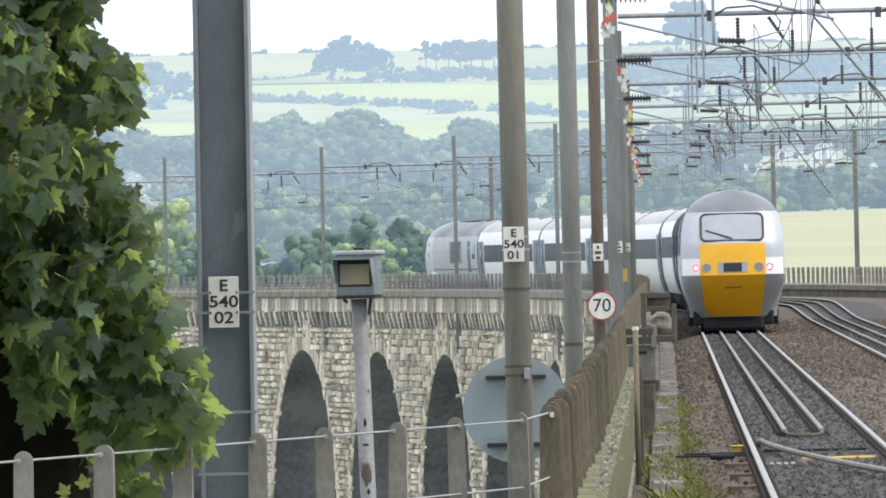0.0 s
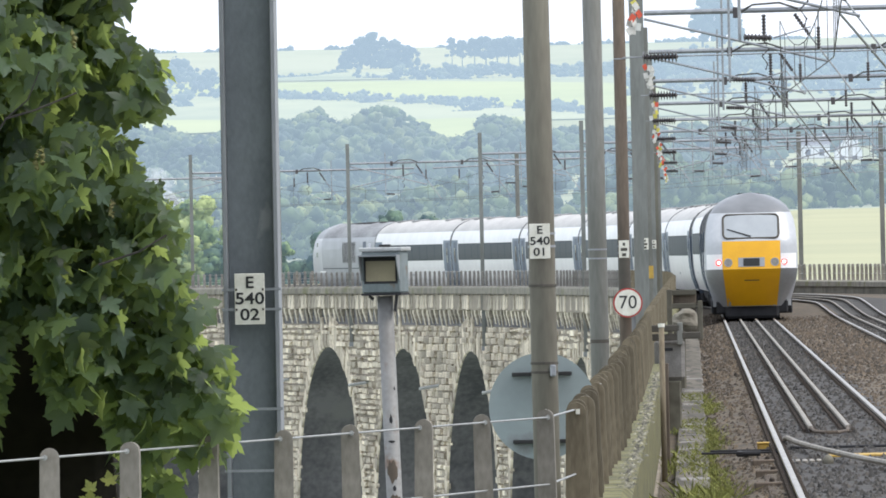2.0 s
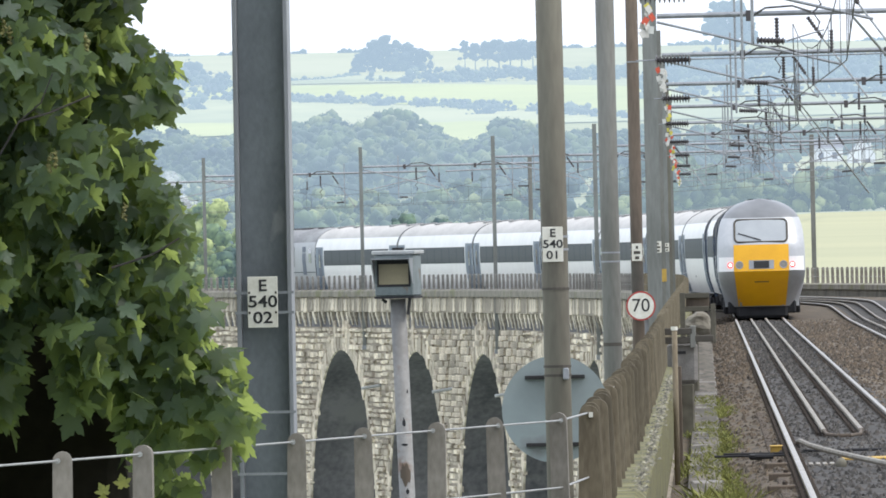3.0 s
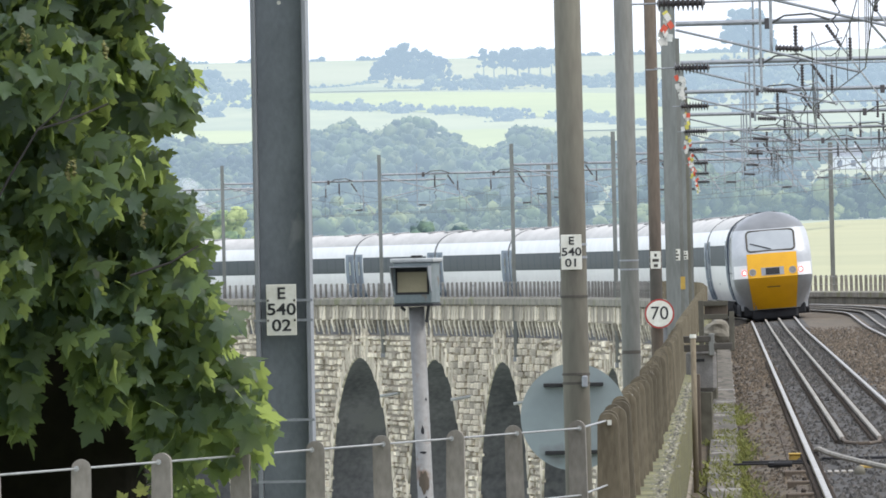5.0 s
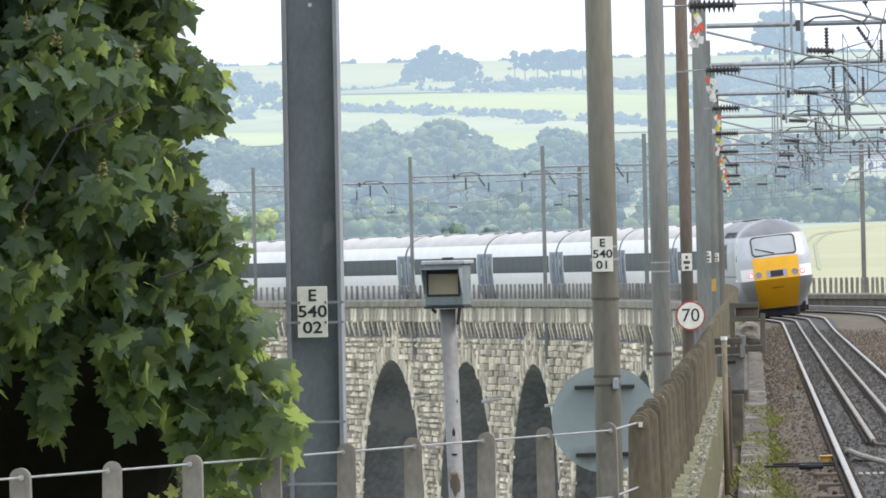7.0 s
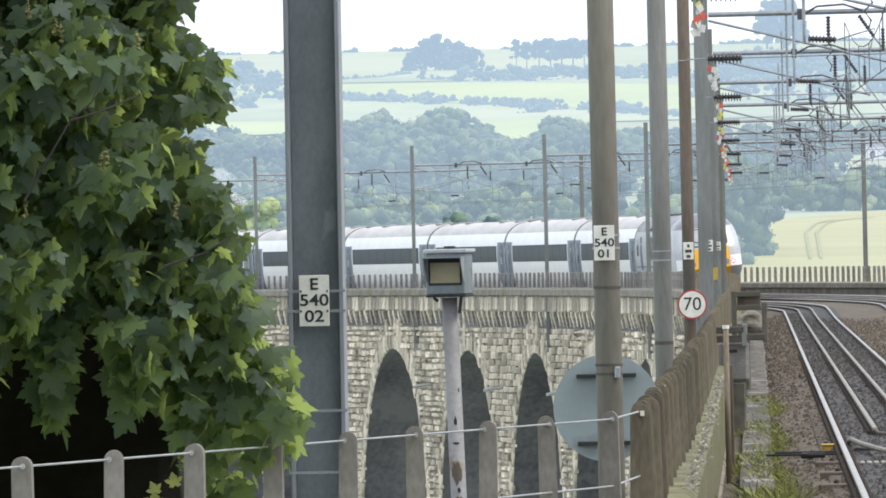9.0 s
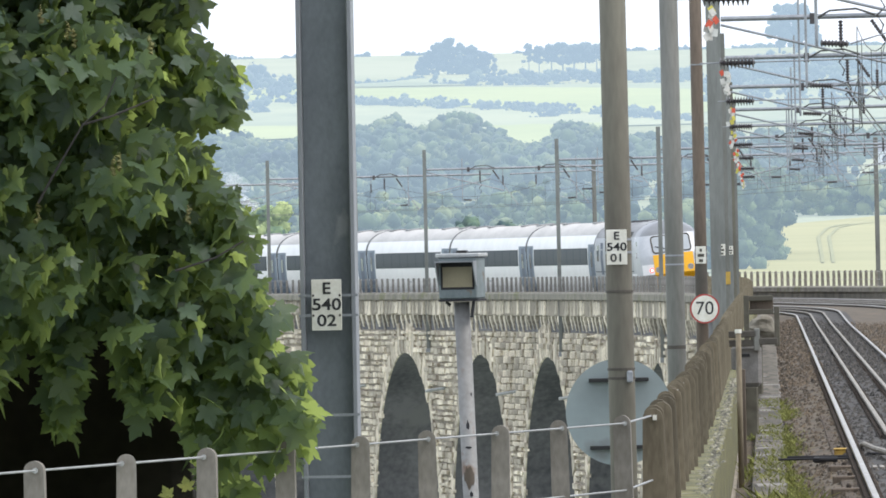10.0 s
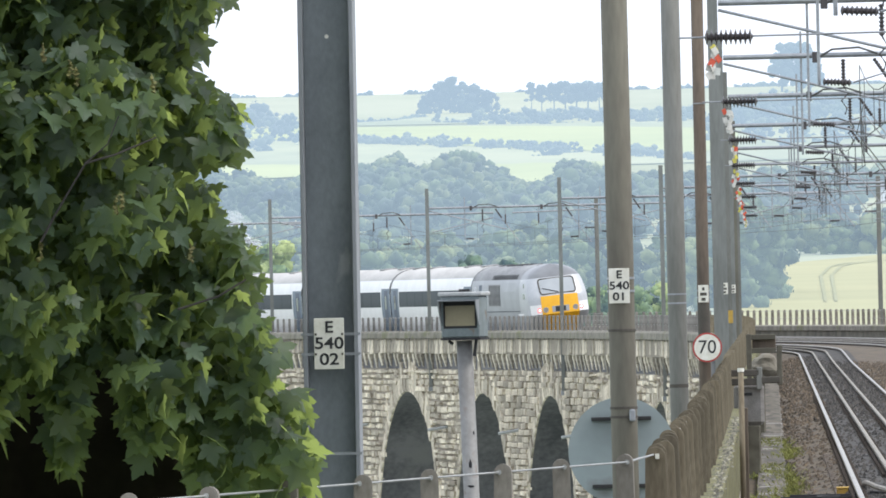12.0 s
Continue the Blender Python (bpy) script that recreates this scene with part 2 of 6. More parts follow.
def box(bm, x0, x1, y0, y1, z0, z1, bevel=0.0, m=None, mi=0):
    vs = [Vector((x, y, z)) for z in (z0, z1) for y in (y0, y1) for x in (x0, x1)]
    if m:
        vs = [m @ v for v in vs]
    v = [bm.verts.new(p) for p in vs]
    fs = [bm.faces.new([v[i] for i in q]) for q in ((0, 2, 3, 1), (4, 5, 7, 6), (0, 1, 5, 4), (2, 6, 7, 3), (0, 4, 6, 2), (1, 3, 7, 5))]
    for f in fs:
        f.material_index = mi
    if bevel:
        bmesh.ops.bevel(bm, geom=list({e for f in fs for e in f.edges}), offset=bevel, segments=1, affect="EDGES")
    return bm


def tube(bm, a, b, r0, r1=None, n=10, caps=True):
    a, b = Vector(a), Vector(b)
    r1 = r0 if r1 is None else r1
    q = (b - a).to_track_quat("Z", "Y")
    rings = []
    for p, r in ((a, r0), (b, r1)):
        rings.append([bm.verts.new(p + q @ Vector((r * math.cos(6.28319 * i / n), r * math.sin(6.28319 * i / n), 0))) for i in range(n)])
    for i in range(n):
        bm.faces.new((rings[0][i], rings[0][(i + 1) % n], rings[1][(i + 1) % n], rings[1][i]))
    if caps:
        bm.faces.new(rings[0][::-1]), bm.faces.new(rings[1])
    return bm


def sweep(bm, pts, radii, n=6):
    """One closed tube through the points, with a radius at each."""
    pts = [Vector(p) for p in pts]
    rings = []
    for i, p in enumerate(pts):
        d = pts[min(i + 1, len(pts) - 1)] - pts[max(i - 1, 0)]
        q = d.to_track_quat("Z", "Y")
        rings.append([bm.verts.new(p + q @ Vector((radii[i] * math.cos(6.28319 * j / n), radii[i] * math.sin(6.28319 * j / n), 0))) for j in range(n)])
    for r0, r1 in zip(rings, rings[1:]):
        for j in range(n):
            bm.faces.new((r0[j], r0[(j + 1) % n], r1[(j + 1) % n], r1[j]))
    bm.faces.new(rings[0][::-1]), bm.faces.new(rings[-1])
    return bm


def polyline(bm, pts, r, n=6):
    return sweep(bm, pts, [r] * len(pts), n)


def B():
    return bmesh.new()


# ---- the line: straight, then a left-hand curve over the viaduct ----
X0, HEAD, D0, RAD = 1.753, 0.020, 434.6, 838.8


def way(s, off=0.0, z=0.0):
    """Point at s metres along the near track's centre, off metres to its right."""
    st, e = min(s, D0), max(s - D0, 0.0)
    th = e / RAD
    lx, ly = -RAD * (1 - math.cos(th)), RAD * math.sin(th)
    ca, sa, h = math.cos(HEAD), math.sin(HEAD), HEAD - th
    return Vector((X0 + st * sa + lx * ca + ly * sa + off * math.cos(h), st * ca + ly * ca - lx * sa - off * math.sin(h), z))


def way_pose(s, off=0.0, z=0.0):
    """Pose there, y along the line."""
    h = HEAD - max(s - D0, 0.0) / RAD
    return Matrix.Translation(way(s, off, z)) @ pose(0, 0, 0, 0, 0, -math.degrees(h))


def cant(s):
    """Lean of the tracks in the curve, towards its inside."""
    k = min(max((s - 372) / 70, 0), 1)
    return radians(5.2) * k * k * (3 - 2 * k)


def drop(s):
    """The rails fall a little towards the far bank."""
    k = min(max((s - 380) / 150, 0), 1)
    return 0.05 * k * k * (3 - 2 * k)


def strip(bm, stations, profile, closed=False, mi=0, lean=None):
    """Sweeps a profile of (off, z) along the line; lean: off of the canted track's centre."""
    rows = [[bm.verts.new(way(s, o, z + (0 if lean is None else (o - lean + 0.75 + (1.9 if lean else 0)) * math.tan(cant(s)) - drop(s)))) for o, z in profile] for s in stations]
    n = len(profile)
    for r0, r1 in zip(rows, rows[1:]):
        for i in range(n if closed else n - 1):
            f = bm.faces.new((r0[i], r0[(i + 1) % n], r1[(i + 1) % n], r1[i]))
            f.material_index = mi
    if closed:
        bm.faces.new(rows[0]), bm.faces.new(rows[-1][::-1])
    return bm


def steps(a, b, d):
    n = max(1, round((b - a) / d))
    return [a + (b - a) * i / n for i in range(n + 1)]


TRACK2, RIGHT_WALL = 3.4, 8.4
RAIL_L, RAIL_R, CHECK_L, CHECK_R = -0.835, 0.635, -0.36, 0.095
WALL_TOP, FENCE_TOP = 0.65, 1.33
PITCH, APEX_S, APEX_Z, SPAN = 22.25, 579.3, -2.25, 18.75

# ---- ground: one sheet to the horizon ----
PROFILE = [(-400, -0.4), (72, -0.45), (95, -8), (150, -36), (560, -36), (690, -8), (860, -2), (1000, 1.2), (1350, 6.5), (2000, 25.5),
           (3000, 50.5), (3300, 50), (4900, 40)]


def land_z(x, y):
    for (a, za), (b, zb) in zip(PROFILE, PROFILE[1:]):
        if y <= b:
            k = (y - a) / (b - a)
            k = k * k * (3 - 2 * k) if b < 900 else k
            z = za + (zb - za) * k
            break
    else:
        z = zb
    if y > 1200:
        z += 1.5 * noise.noise(Vector((x / 260, y / 400, 0)))
    return z


def build_ground():
    bm = B()
    xs = [-1500, -900, -500, -300] + [-200 + 10 * i for i in range(41)] + [300, 500, 900, 1500]
    ys = [-400, -100, 0, 50, 70] + [80 + 10 * i for i in range(8)] + [200, 300, 400, 500, 560] + [580 + 20 * i for i in range(20)] + [1000 + 50 * i for i in range(45)] + [3300, 3800, 4900]
    rows = [[bm.verts.new((x, y, land_z(x, y))) for x in xs] for y in ys]
    for r0, r1 in zip(rows, rows[1:]):
        for i in range(len(xs) - 1):
            bm.faces.new((r0[i], r0[i + 1], r1[i + 1], r1[i]))
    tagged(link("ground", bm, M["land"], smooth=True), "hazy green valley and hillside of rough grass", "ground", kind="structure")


build_ground()

# ---- track bed, rails, sleepers ----
M["oily_stone"] = mat("oily_stone", (0.066, 0.057, 0.046), (0.022, 0.02, 0.017), 0.8, scale=3, fine=20, island=0.6)


def build_track():
    bed = thing("track_bed", pose(0, 0, 0), "brown stone ballast bed under two railway tracks", "ballast", kind="structure")
    bm = B()
    ss = steps(-30, 434, 12) + steps(440, 900, 6)
    offs = [-2.15, -1.75, -1.45, -0.9, -0.6, 0.6, 0.9, 1.7, 2.5, 2.8, 4.0, 4.3, 5.4, 6.6, RIGHT_WALL - 0.25]
    zs = [-0.30, -0.30, -0.22, -0.10, -0.09, -0.09, -0.10, -0.12, -0.10, -0.09, -0.09, -0.10, -0.12, -0.09, -0.06]
    rows = [[bm.verts.new(way(s, o, z + math.tan(cant(s)) * float(np.interp(o, (-0.9, -0.75, 1.2, 2.2, 2.65, 4.6, 5.4, 8.2), (0, 0, 1.95, 1.6, 1.9, 3.85, 3.2, 2.4))) - drop(s))) for o, z in zip(offs, zs)] for s in ss]
    for r0, r1 in zip(rows, rows[1:]):
        for i in range(len(offs) - 1):
            bm.faces.new((r0[i], r0[i + 1], r1[i + 1], r1[i])).material_index = 1 if i in (3, 4, 5, 9, 10, 11) else 0
    part("ballast", bm, [M["ballast"], M["ballast_dark"]], bed)
    # loose stones on the nearest stretch
    rng = np.random.default_rng(4)
    for dark in (False, True):
        vs, fs = [], []
        for i in range(34000):
            s = 98 + 330 * rng.random() ** 1.7
            o = rng.uniform(-1.95, 6.4)
            if dark != (-0.75 < o < 0.75 or 2.65 < o < 4.15):
                continue
            p = way(s, o, float(np.interp(o, offs, zs)))
            r = 0.016 + 0.03 * rng.random() + (0.02 if s > 220 else 0)
            k = len(vs)
            a = rng.random() * 6.28
            for dx, dy, dz in ((1, 0, 0), (0, 1, 0), (-1, 0, 0), (0, -1, 0), (rng.normal() * 0.3, 0.1, 0.95)):
                vs.append((p.x + r * (dx * math.cos(a) - dy * math.sin(a)), p.y + 1.6 * r * (dx * math.sin(a) + dy * math.cos(a)), p.z + r * dz))
            fs += [(k, k + 1, k + 4), (k + 1, k + 2, k + 4), (k + 2, k + 3, k + 4), (k + 3, k, k + 4)]
        me = bpy.data.meshes.new("loose_stones")
        me.from_pydata(vs, [], fs)
        me.materials.append(M["oily_stone" if dark else "ballast_stone"])
        tagged(new("loose_stones", me), "dark oily ballast stones between the rails" if dark else "loose brown ballast stones on the track shoulders", "stones", kind="stuff")

    def rail(off, s0, s1, top, side, w=0.030, z=0.0, name="rail", c=0.0):
        holder = thing(name, pose(0, 0, 0), "worn steel rail with a bright head on ballast" if top is M["rail_top"] else "dull weathered steel check rail between running rails", "rail", "rails of the line", kind="structure")
        st = steps(s0, s1, 6)
        part("head", strip(B(), st, [(off - w, z - 0.04), (off - w, z - 0.008), (off - w + 0.012, z), (off + w - 0.012, z), (off + w, z - 0.008), (off + w, z - 0.04)], True, lean=c), top, holder)
        part("web", strip(B(), st, [(off - 0.07, z - 0.16), (off - 0.012, z - 0.13), (off - 0.012, z - 0.041), (off + 0.012, z - 0.041), (off + 0.012, z - 0.13), (off + 0.07, z - 0.16)], True, lean=c), side, holder)

    for c in (0, TRACK2):
        for o in (RAIL_L, RAIL_R):
            rail(c + o, -30, 900, M["rail_top"], M["rail_side"], c=c)
    for o in (CHECK_L, CHECK_R):
        rail(o, 152, 900, M["old_rail"], M["rail_side"], z=0.005, name="check_rail")
        rail(TRACK2 + o, 240, 900, M["old_rail"], M["rail_side"], z=0.005, name="check_rail", c=TRACK2)
    # tapered meeting piece of the check rails, seen as a shallow hook
    bm = B()
    polyline(bm, [way(152.2, CHECK_L, -0.02), way(150.6, CHECK_L + 0.03, -0.04), way(149.9, CHECK_L + 0.16, -0.05), way(149.9, CHECK_R - 0.16, -0.05), way(150.4, CHECK_R - 0.03, -0.04), way(152.2, CHECK_R, -0.02)], 0.022, 8)
    tagged(link("check_rail_end", bm, M["tube_rust"]), "bent end piece joining two weathered check rails", "rail")
    # sleepers with chairs
    bm = B()
    box(bm, -0.98, 0.98, -0.12, 0.12, -0.3, -0.115, 0.012)
    sl = bpy.data.meshes.new("sleeper")
    bm.to_mesh(sl)
    bm.free()
    sl.materials.append(M["sleeper"])
    chairs = []
    for seats in ((RAIL_L, RAIL_R), (RAIL_L, RAIL_R, CHECK_L, CHECK_R)):
        bm = B()
        for o in seats:
            box(bm, o - 0.10, o + 0.10, -0.08, 0.08, -0.10, -0.075, 0.01)
            for q in (-0.075, 0.075):
                box(bm, o + q - 0.02, o + q + 0.02, -0.04, 0.04, -0.0745, -0.035 - 0.02 * (q > 0), 0.006)
        me = bpy.data.meshes.new("chairs")
        bm.to_mesh(me)
        bm.free()
        me.materials.append(M["rail_side"])
        chairs.append(me)
    for i in range(120):
        s = 92 + 0.72 * i
        share("sleeper", sl, bed, way_pose(s, -0.1))
        share("rail_chair", chairs[s > 152], bed, way_pose(s))
    for i in range(110):
        share("sleeper", sl, bed, way_pose(190 + 0.72 * i, TRACK2 - 0.1))
        share("rail_chair", chairs[0], bed, way_pose(190 + 0.72 * i, TRACK2))
    for i in range(60):
        share("rail_chair", chairs[1], bed, way_pose(179 + 1.44 * i))

    # points at the near end: curved rail running off to the right, rodding and boxes
    bm = B()
    pts = [(144.6, -0.73, -0.03), (143.2, -0.71, 0.0), (140, -0.63, 0.0), (136.5, -0.48, 0.0), (133.6, -0.33, 0), (128, 0.0, 0), (120, 0.56, 0), (112, 1.2, 0)]
    polyline(bm, [way(*p) for p in pts], 0.032, 8)
    tagged(link("switch_rail", bm, M["old_rail"]), "curved weathered switch rail leaving the near track", "rail")
    pts2 = thing("point_rodding", way_pose(138.0), "dark greasy point rods and stretcher bars across ballast", "point machine")
    for y, x0, x1, r in ((0, -1.7, -0.8, 0.013), (1.4, -1.6, -0.75, 0.013), (2.6, -0.7, 0.45, 0.016), (-0.6, -1.25, -1.05, 0.03)):
        part("rod", tube(B(), (x0, y, -0.07), (x1, y, -0.07), r, n=8), M["train_under"], pts2)
    part("detector", box(B(), -1.32, -1.16, 0.2, 0.7, -0.12, -0.06, 0.02), M["train_under"], pts2)
    ybox = thing("yellow_box", way_pose(142.6, -0.99, -0.12), "small rusty yellow lubricator box beside a rail", "equipment box")
    part("body", box(B(), -0.07, 0.07, -0.2, 0.2, 0, 0.07, 0.012), M["box_yellow"], ybox)
    part("lid", box(B(), -0.076, 0.076, -0.21, 0.21, 0.07, 0.088, 0.006), M["box_yellow"], ybox)
    yb = thing("walkway_plate", way_pose(135.6, 0.0, -0.10), "faded yellow board lying between the rails", "board")
    part("board", box(B(), -0.32, 0.5, -0.5, 0.5, 0, 0.03, 0.006), M["box_yellow"], yb)
    sp = thing("slide_plates", way_pose(132.6, -0.62, -0.10), "row of greasy steel slide plates under a switch rail", "point machine")
    for k in range(5):
        part("plate", box(B(), -0.16 + 0.075 * k, -0.11 + 0.075 * k, -0.5, 0.5, 0, 0.03, 0.006), M["old_rail"], sp)
    part("bearer", box(B(), -0.2, 0.9, -0.75, 0.75, -0.14, -0.004, 0.01), M["train_under"], sp, "dark oily timber bearer")
    for y, x, a in ((133.6, -1.02, 4), (127.5, -1.0, -3), (121.0, -1.05, 2)):
        tb = thing("timber_bearer", way_pose(y, x, -0.13) @ pose(0, 0, 0, 0, 0, a), "rotting brown timber bearer end beside a rail", "timber")
        part("timber", box(B(), -0.15, 0.13, -0.16, 0.16, -0.1, 0.055, 0.012), M["tube_rust"], tb)
        part("bolt", tube(B(), (0.02, 0, 0.056), (0.02, 0, 0.085), 0.025, n=8), M["rail_side"], tb)
    bag = thing("brown_stone", way_pose(131, -0.38, -0.13), "rounded brown stone lying beside the rail", "stone")
    bm = B()
    bmesh.ops.create_icosphere(bm, subdivisions=2, radius=0.06)
    for v in bm.verts:
        v.co.z = v.co.z * 1.2 + 0.06
        v.co += 0.02 * noise.noise_vector(v.co * 9)
    part("rock", bm, M["tube_brown"], bag, smooth=True)


build_track()


# ---- viaduct ----
def arch_z(s):
    k = round((s - APEX_S) / PITCH)
    d = abs(s - APEX_S - k * PITCH)
    r = SPAN / 2
    return None if d >= r else APEX_Z - r + math.sqrt(r * r - d * d)


def build_viaduct():
    face, back = -2.75, RIGHT_WALL + 0.3
    vi = thing("viaduct", pose(0, 0, 0), "long curved sandstone railway viaduct with tall round arches", "viaduct", kind="structure")
    bm = B()
    first = APEX_S - 20 * PITCH
    ss = []
    for k in range(-20, 15):
        c = APEX_S + k * PITCH
        n = 28
        ss += [c - SPAN / 2 * math.cos(math.pi * i / n) for i in range(n + 1)]
    prev = None
    for s in ss:
        za = arch_z(s)
        zb = za if za is not None else APEX_Z - SPAN / 2
        row = [bm.verts.new(way(s, face, -1.0)), bm.verts.new(way(s, face, zb)), bm.verts.new(way(s, back, zb)), bm.verts.new(way(s, back, -1.0))]
        low = None
        if za is None or abs(zb - (APEX_Z - SPAN / 2)) < 0.01:
            low = [bm.verts.new(way(s, face, -38)), bm.verts.new(way(s, back, -38))]
        if prev:
            p, pl = prev
            for i in range(3):
                if i == 1 and low and pl:
                    continue
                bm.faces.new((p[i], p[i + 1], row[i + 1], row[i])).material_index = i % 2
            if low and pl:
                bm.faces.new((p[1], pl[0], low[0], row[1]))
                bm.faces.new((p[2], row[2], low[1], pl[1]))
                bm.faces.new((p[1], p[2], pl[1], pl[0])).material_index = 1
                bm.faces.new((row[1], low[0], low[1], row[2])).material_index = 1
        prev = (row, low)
    # arch undersides and pier sides carry the painted shade
    part("spandrel_wall", bm, [M["stone_back"], M["shade_stone"]], vi)
    st = steps(80, 434, 20) + steps(440, 900, 5)
    part("deck", strip(B(), st, [(face, -1.0), (face, -0.32), (back, -0.32), (back, -1.0)], True), M["stone_back"], vi)
    # parapet: plain and narrow near the abutment, corbelled out over the valley
    nr, fr = steps(71, 470, 14), steps(470, 900, 5)
    part("string_course", strip(B(), fr, [(face - 0.17, -0.42), (face - 0.17, 0.30), (face + 0.02, 0.30), (face + 0.02, -0.42)], True), M["stone_back"], vi)
    # the recess strip is painted dark for the shade behind the corbels
    part("corbel_recess", strip(B(), fr, [(face - 0.01, -1.14), (face - 0.01, -0.425), (face + 0.03, -0.425), (face + 0.03, -1.14)], True), M["shade_stone"], vi, "recess between corbels, its shade painted as dark stone")
    part("parapet", strip(B(), nr + fr[1:], [(-2.55, -0.3), (-2.55, 0.34), (-2.2, 0.34), (-2.2, -0.3)], True), M["moss"], vi, "mossy inner parapet face")
    part("coping", strip(B(), nr, [(-2.58, 0.345), (-2.58, WALL_TOP - 0.03), (-2.54, WALL_TOP), (-2.24, WALL_TOP), (-2.18, WALL_TOP - 0.06), (-2.18, 0.345)], True), M["moss"], vi, "mossy stone coping")
    part("coping", strip(B(), fr, [(face - 0.3, 0.31), (face - 0.3, 0.56), (-2.95, WALL_TOP), (-2.14, WALL_TOP), (-2.08, WALL_TOP - 0.05), (-2.08, 0.345), (-2.62, 0.342)], True), M["coping"], vi, "weathered stone coping")
    R = RIGHT_WALL
    part("parapet", strip(B(), st, [(R - 0.25, -0.3), (R - 0.25, 0.4), (R + 0.3, 0.4), (R + 0.3, -0.3)], True), M["wall_dark"], vi)
    part("coping", strip(B(), st, [(R - 0.32, 0.404), (R - 0.32, 0.6), (R - 0.2, WALL_TOP), (R + 0.35, WALL_TOP), (R + 0.35, 0.404)], True), M["coping"], vi)
    return vi, face


viaduct, FACE = build_viaduct()


# ---- overhead line ----
def text_mesh(body, size, material, parent, m, depth=0.002, bold=0.018):
    cu = bpy.data.curves.new("letters", "FONT")
    cu.body, cu.size, cu.align_x, cu.align_y, cu.extrude, cu.offset = body, size, "CENTER", "CENTER", depth, size * bold
    tmp = bpy.data.objects.new("letters", cu)
    me = bpy.data.meshes.new_from_object(tmp)
    bpy.data.objects.remove(tmp)
    me.materials.clear()
    me.materials.append(material)
    return share("lettering", me, parent, m)


def number_plate(mast, x, y, z, lines, k=1.0):
    """White three-line structure plate facing the line of sight (-y)."""
    w, h = 0.137 * k, 0.232 * k
    pl = part("plate", box(B(), x - w / 2, x + w / 2, y - 0.006, y, z - h / 2, z + h / 2, 0.002), M["plate_white"], mast, "cream enamel structure plate with black characters")
    for i, t in enumerate(lines):
        ob = text_mesh(t, 0.074 * k, M["black"], pl, pose(x, y - 0.0065, z + (0.073 - 0.073 * i) * k, 90, 0, 0))
        ob.scale = (1.22 if len(t) > 1 else 1.1, 1, 1)
    return pl


def bar_plate(mast, x, y, z, w=0.137, h=0.232):
    pl = part("plate", box(B(), x - w / 2, x + w / 2, y - 0.006, y, z - h / 2, z + h / 2, 0.002), M["plate_white"], mast, "white enamel plate with dark unreadable characters")
    for i, q in enumerate((0.3, 0.8, 0.5)):
        part("bar", box(B(), x - w * 0.4 * q, x + w * 0.4 * q, y - 0.009, y - 0.0065, z + 0.045 - 0.07 * i, z + 0.085 - 0.07 * i), M["band_dark"], pl)


def strap(mast, r, z, dx=0.0, t=0.008, metal="steel"):
    part("strap", tube(B(), (dx, 0, z - t), (dx, 0, z + t), r, n=16, caps=False), M[metal], mast)


def insulator(bm, a, b, n=8, r=0.055):
    """Ribbed insulator between two points, turned in one piece."""
    a, b = Vector(a), Vector(b)
    ks, rs = [0.0], [0.02]
    for i in range(n):
        for k, q in ((0.1, 0.03), (0.4, r), (0.55, r * 0.9), (0.75, 0.03)):
            ks.append((i + k) / n)
            rs.append(q)
    return sweep(bm, [a.lerp(b, k) for k in ks + [1.0]], rs + [0.02], 10)


def tags(parent, x, z, seed):
    rng = random.Random(seed)
    for i in range(12):
        k = rng.choice(("tag_red", "tag_yellow", "tag_white", "tag_white"))
        px, pz, a = x - 0.06 + rng.uniform(-0.06, 0.06), z - 0.024 * i + rng.uniform(-0.02, 0.02), rng.uniform(-0.7, 0.7)
        bm = box(B(), -0.03, 0.03, -0.002, 0.002, -0.045, 0.03, m=pose(px, -0.14 + rng.uniform(-0.03, 0.03), pz, 0, math.degrees(a), rng.uniform(-40, 40)))
        part("tag", bm, M[k], parent)


MASTS = [82 + 42.7 * i for i in range(15)]
SIDE = -2.86


def mast_off(s):
    """The masts' line, a little closer on the straight."""
    return SIDE + float(np.interp(s, (210, 253, 300, 420), (0.22, 0.14, 0.08, 0.0)))


def wire_z(s, zs, sag):
    k = ((s - MASTS[0]) / 42.7) % 1.0
    return zs - sag * 4 * k * (1 - k)


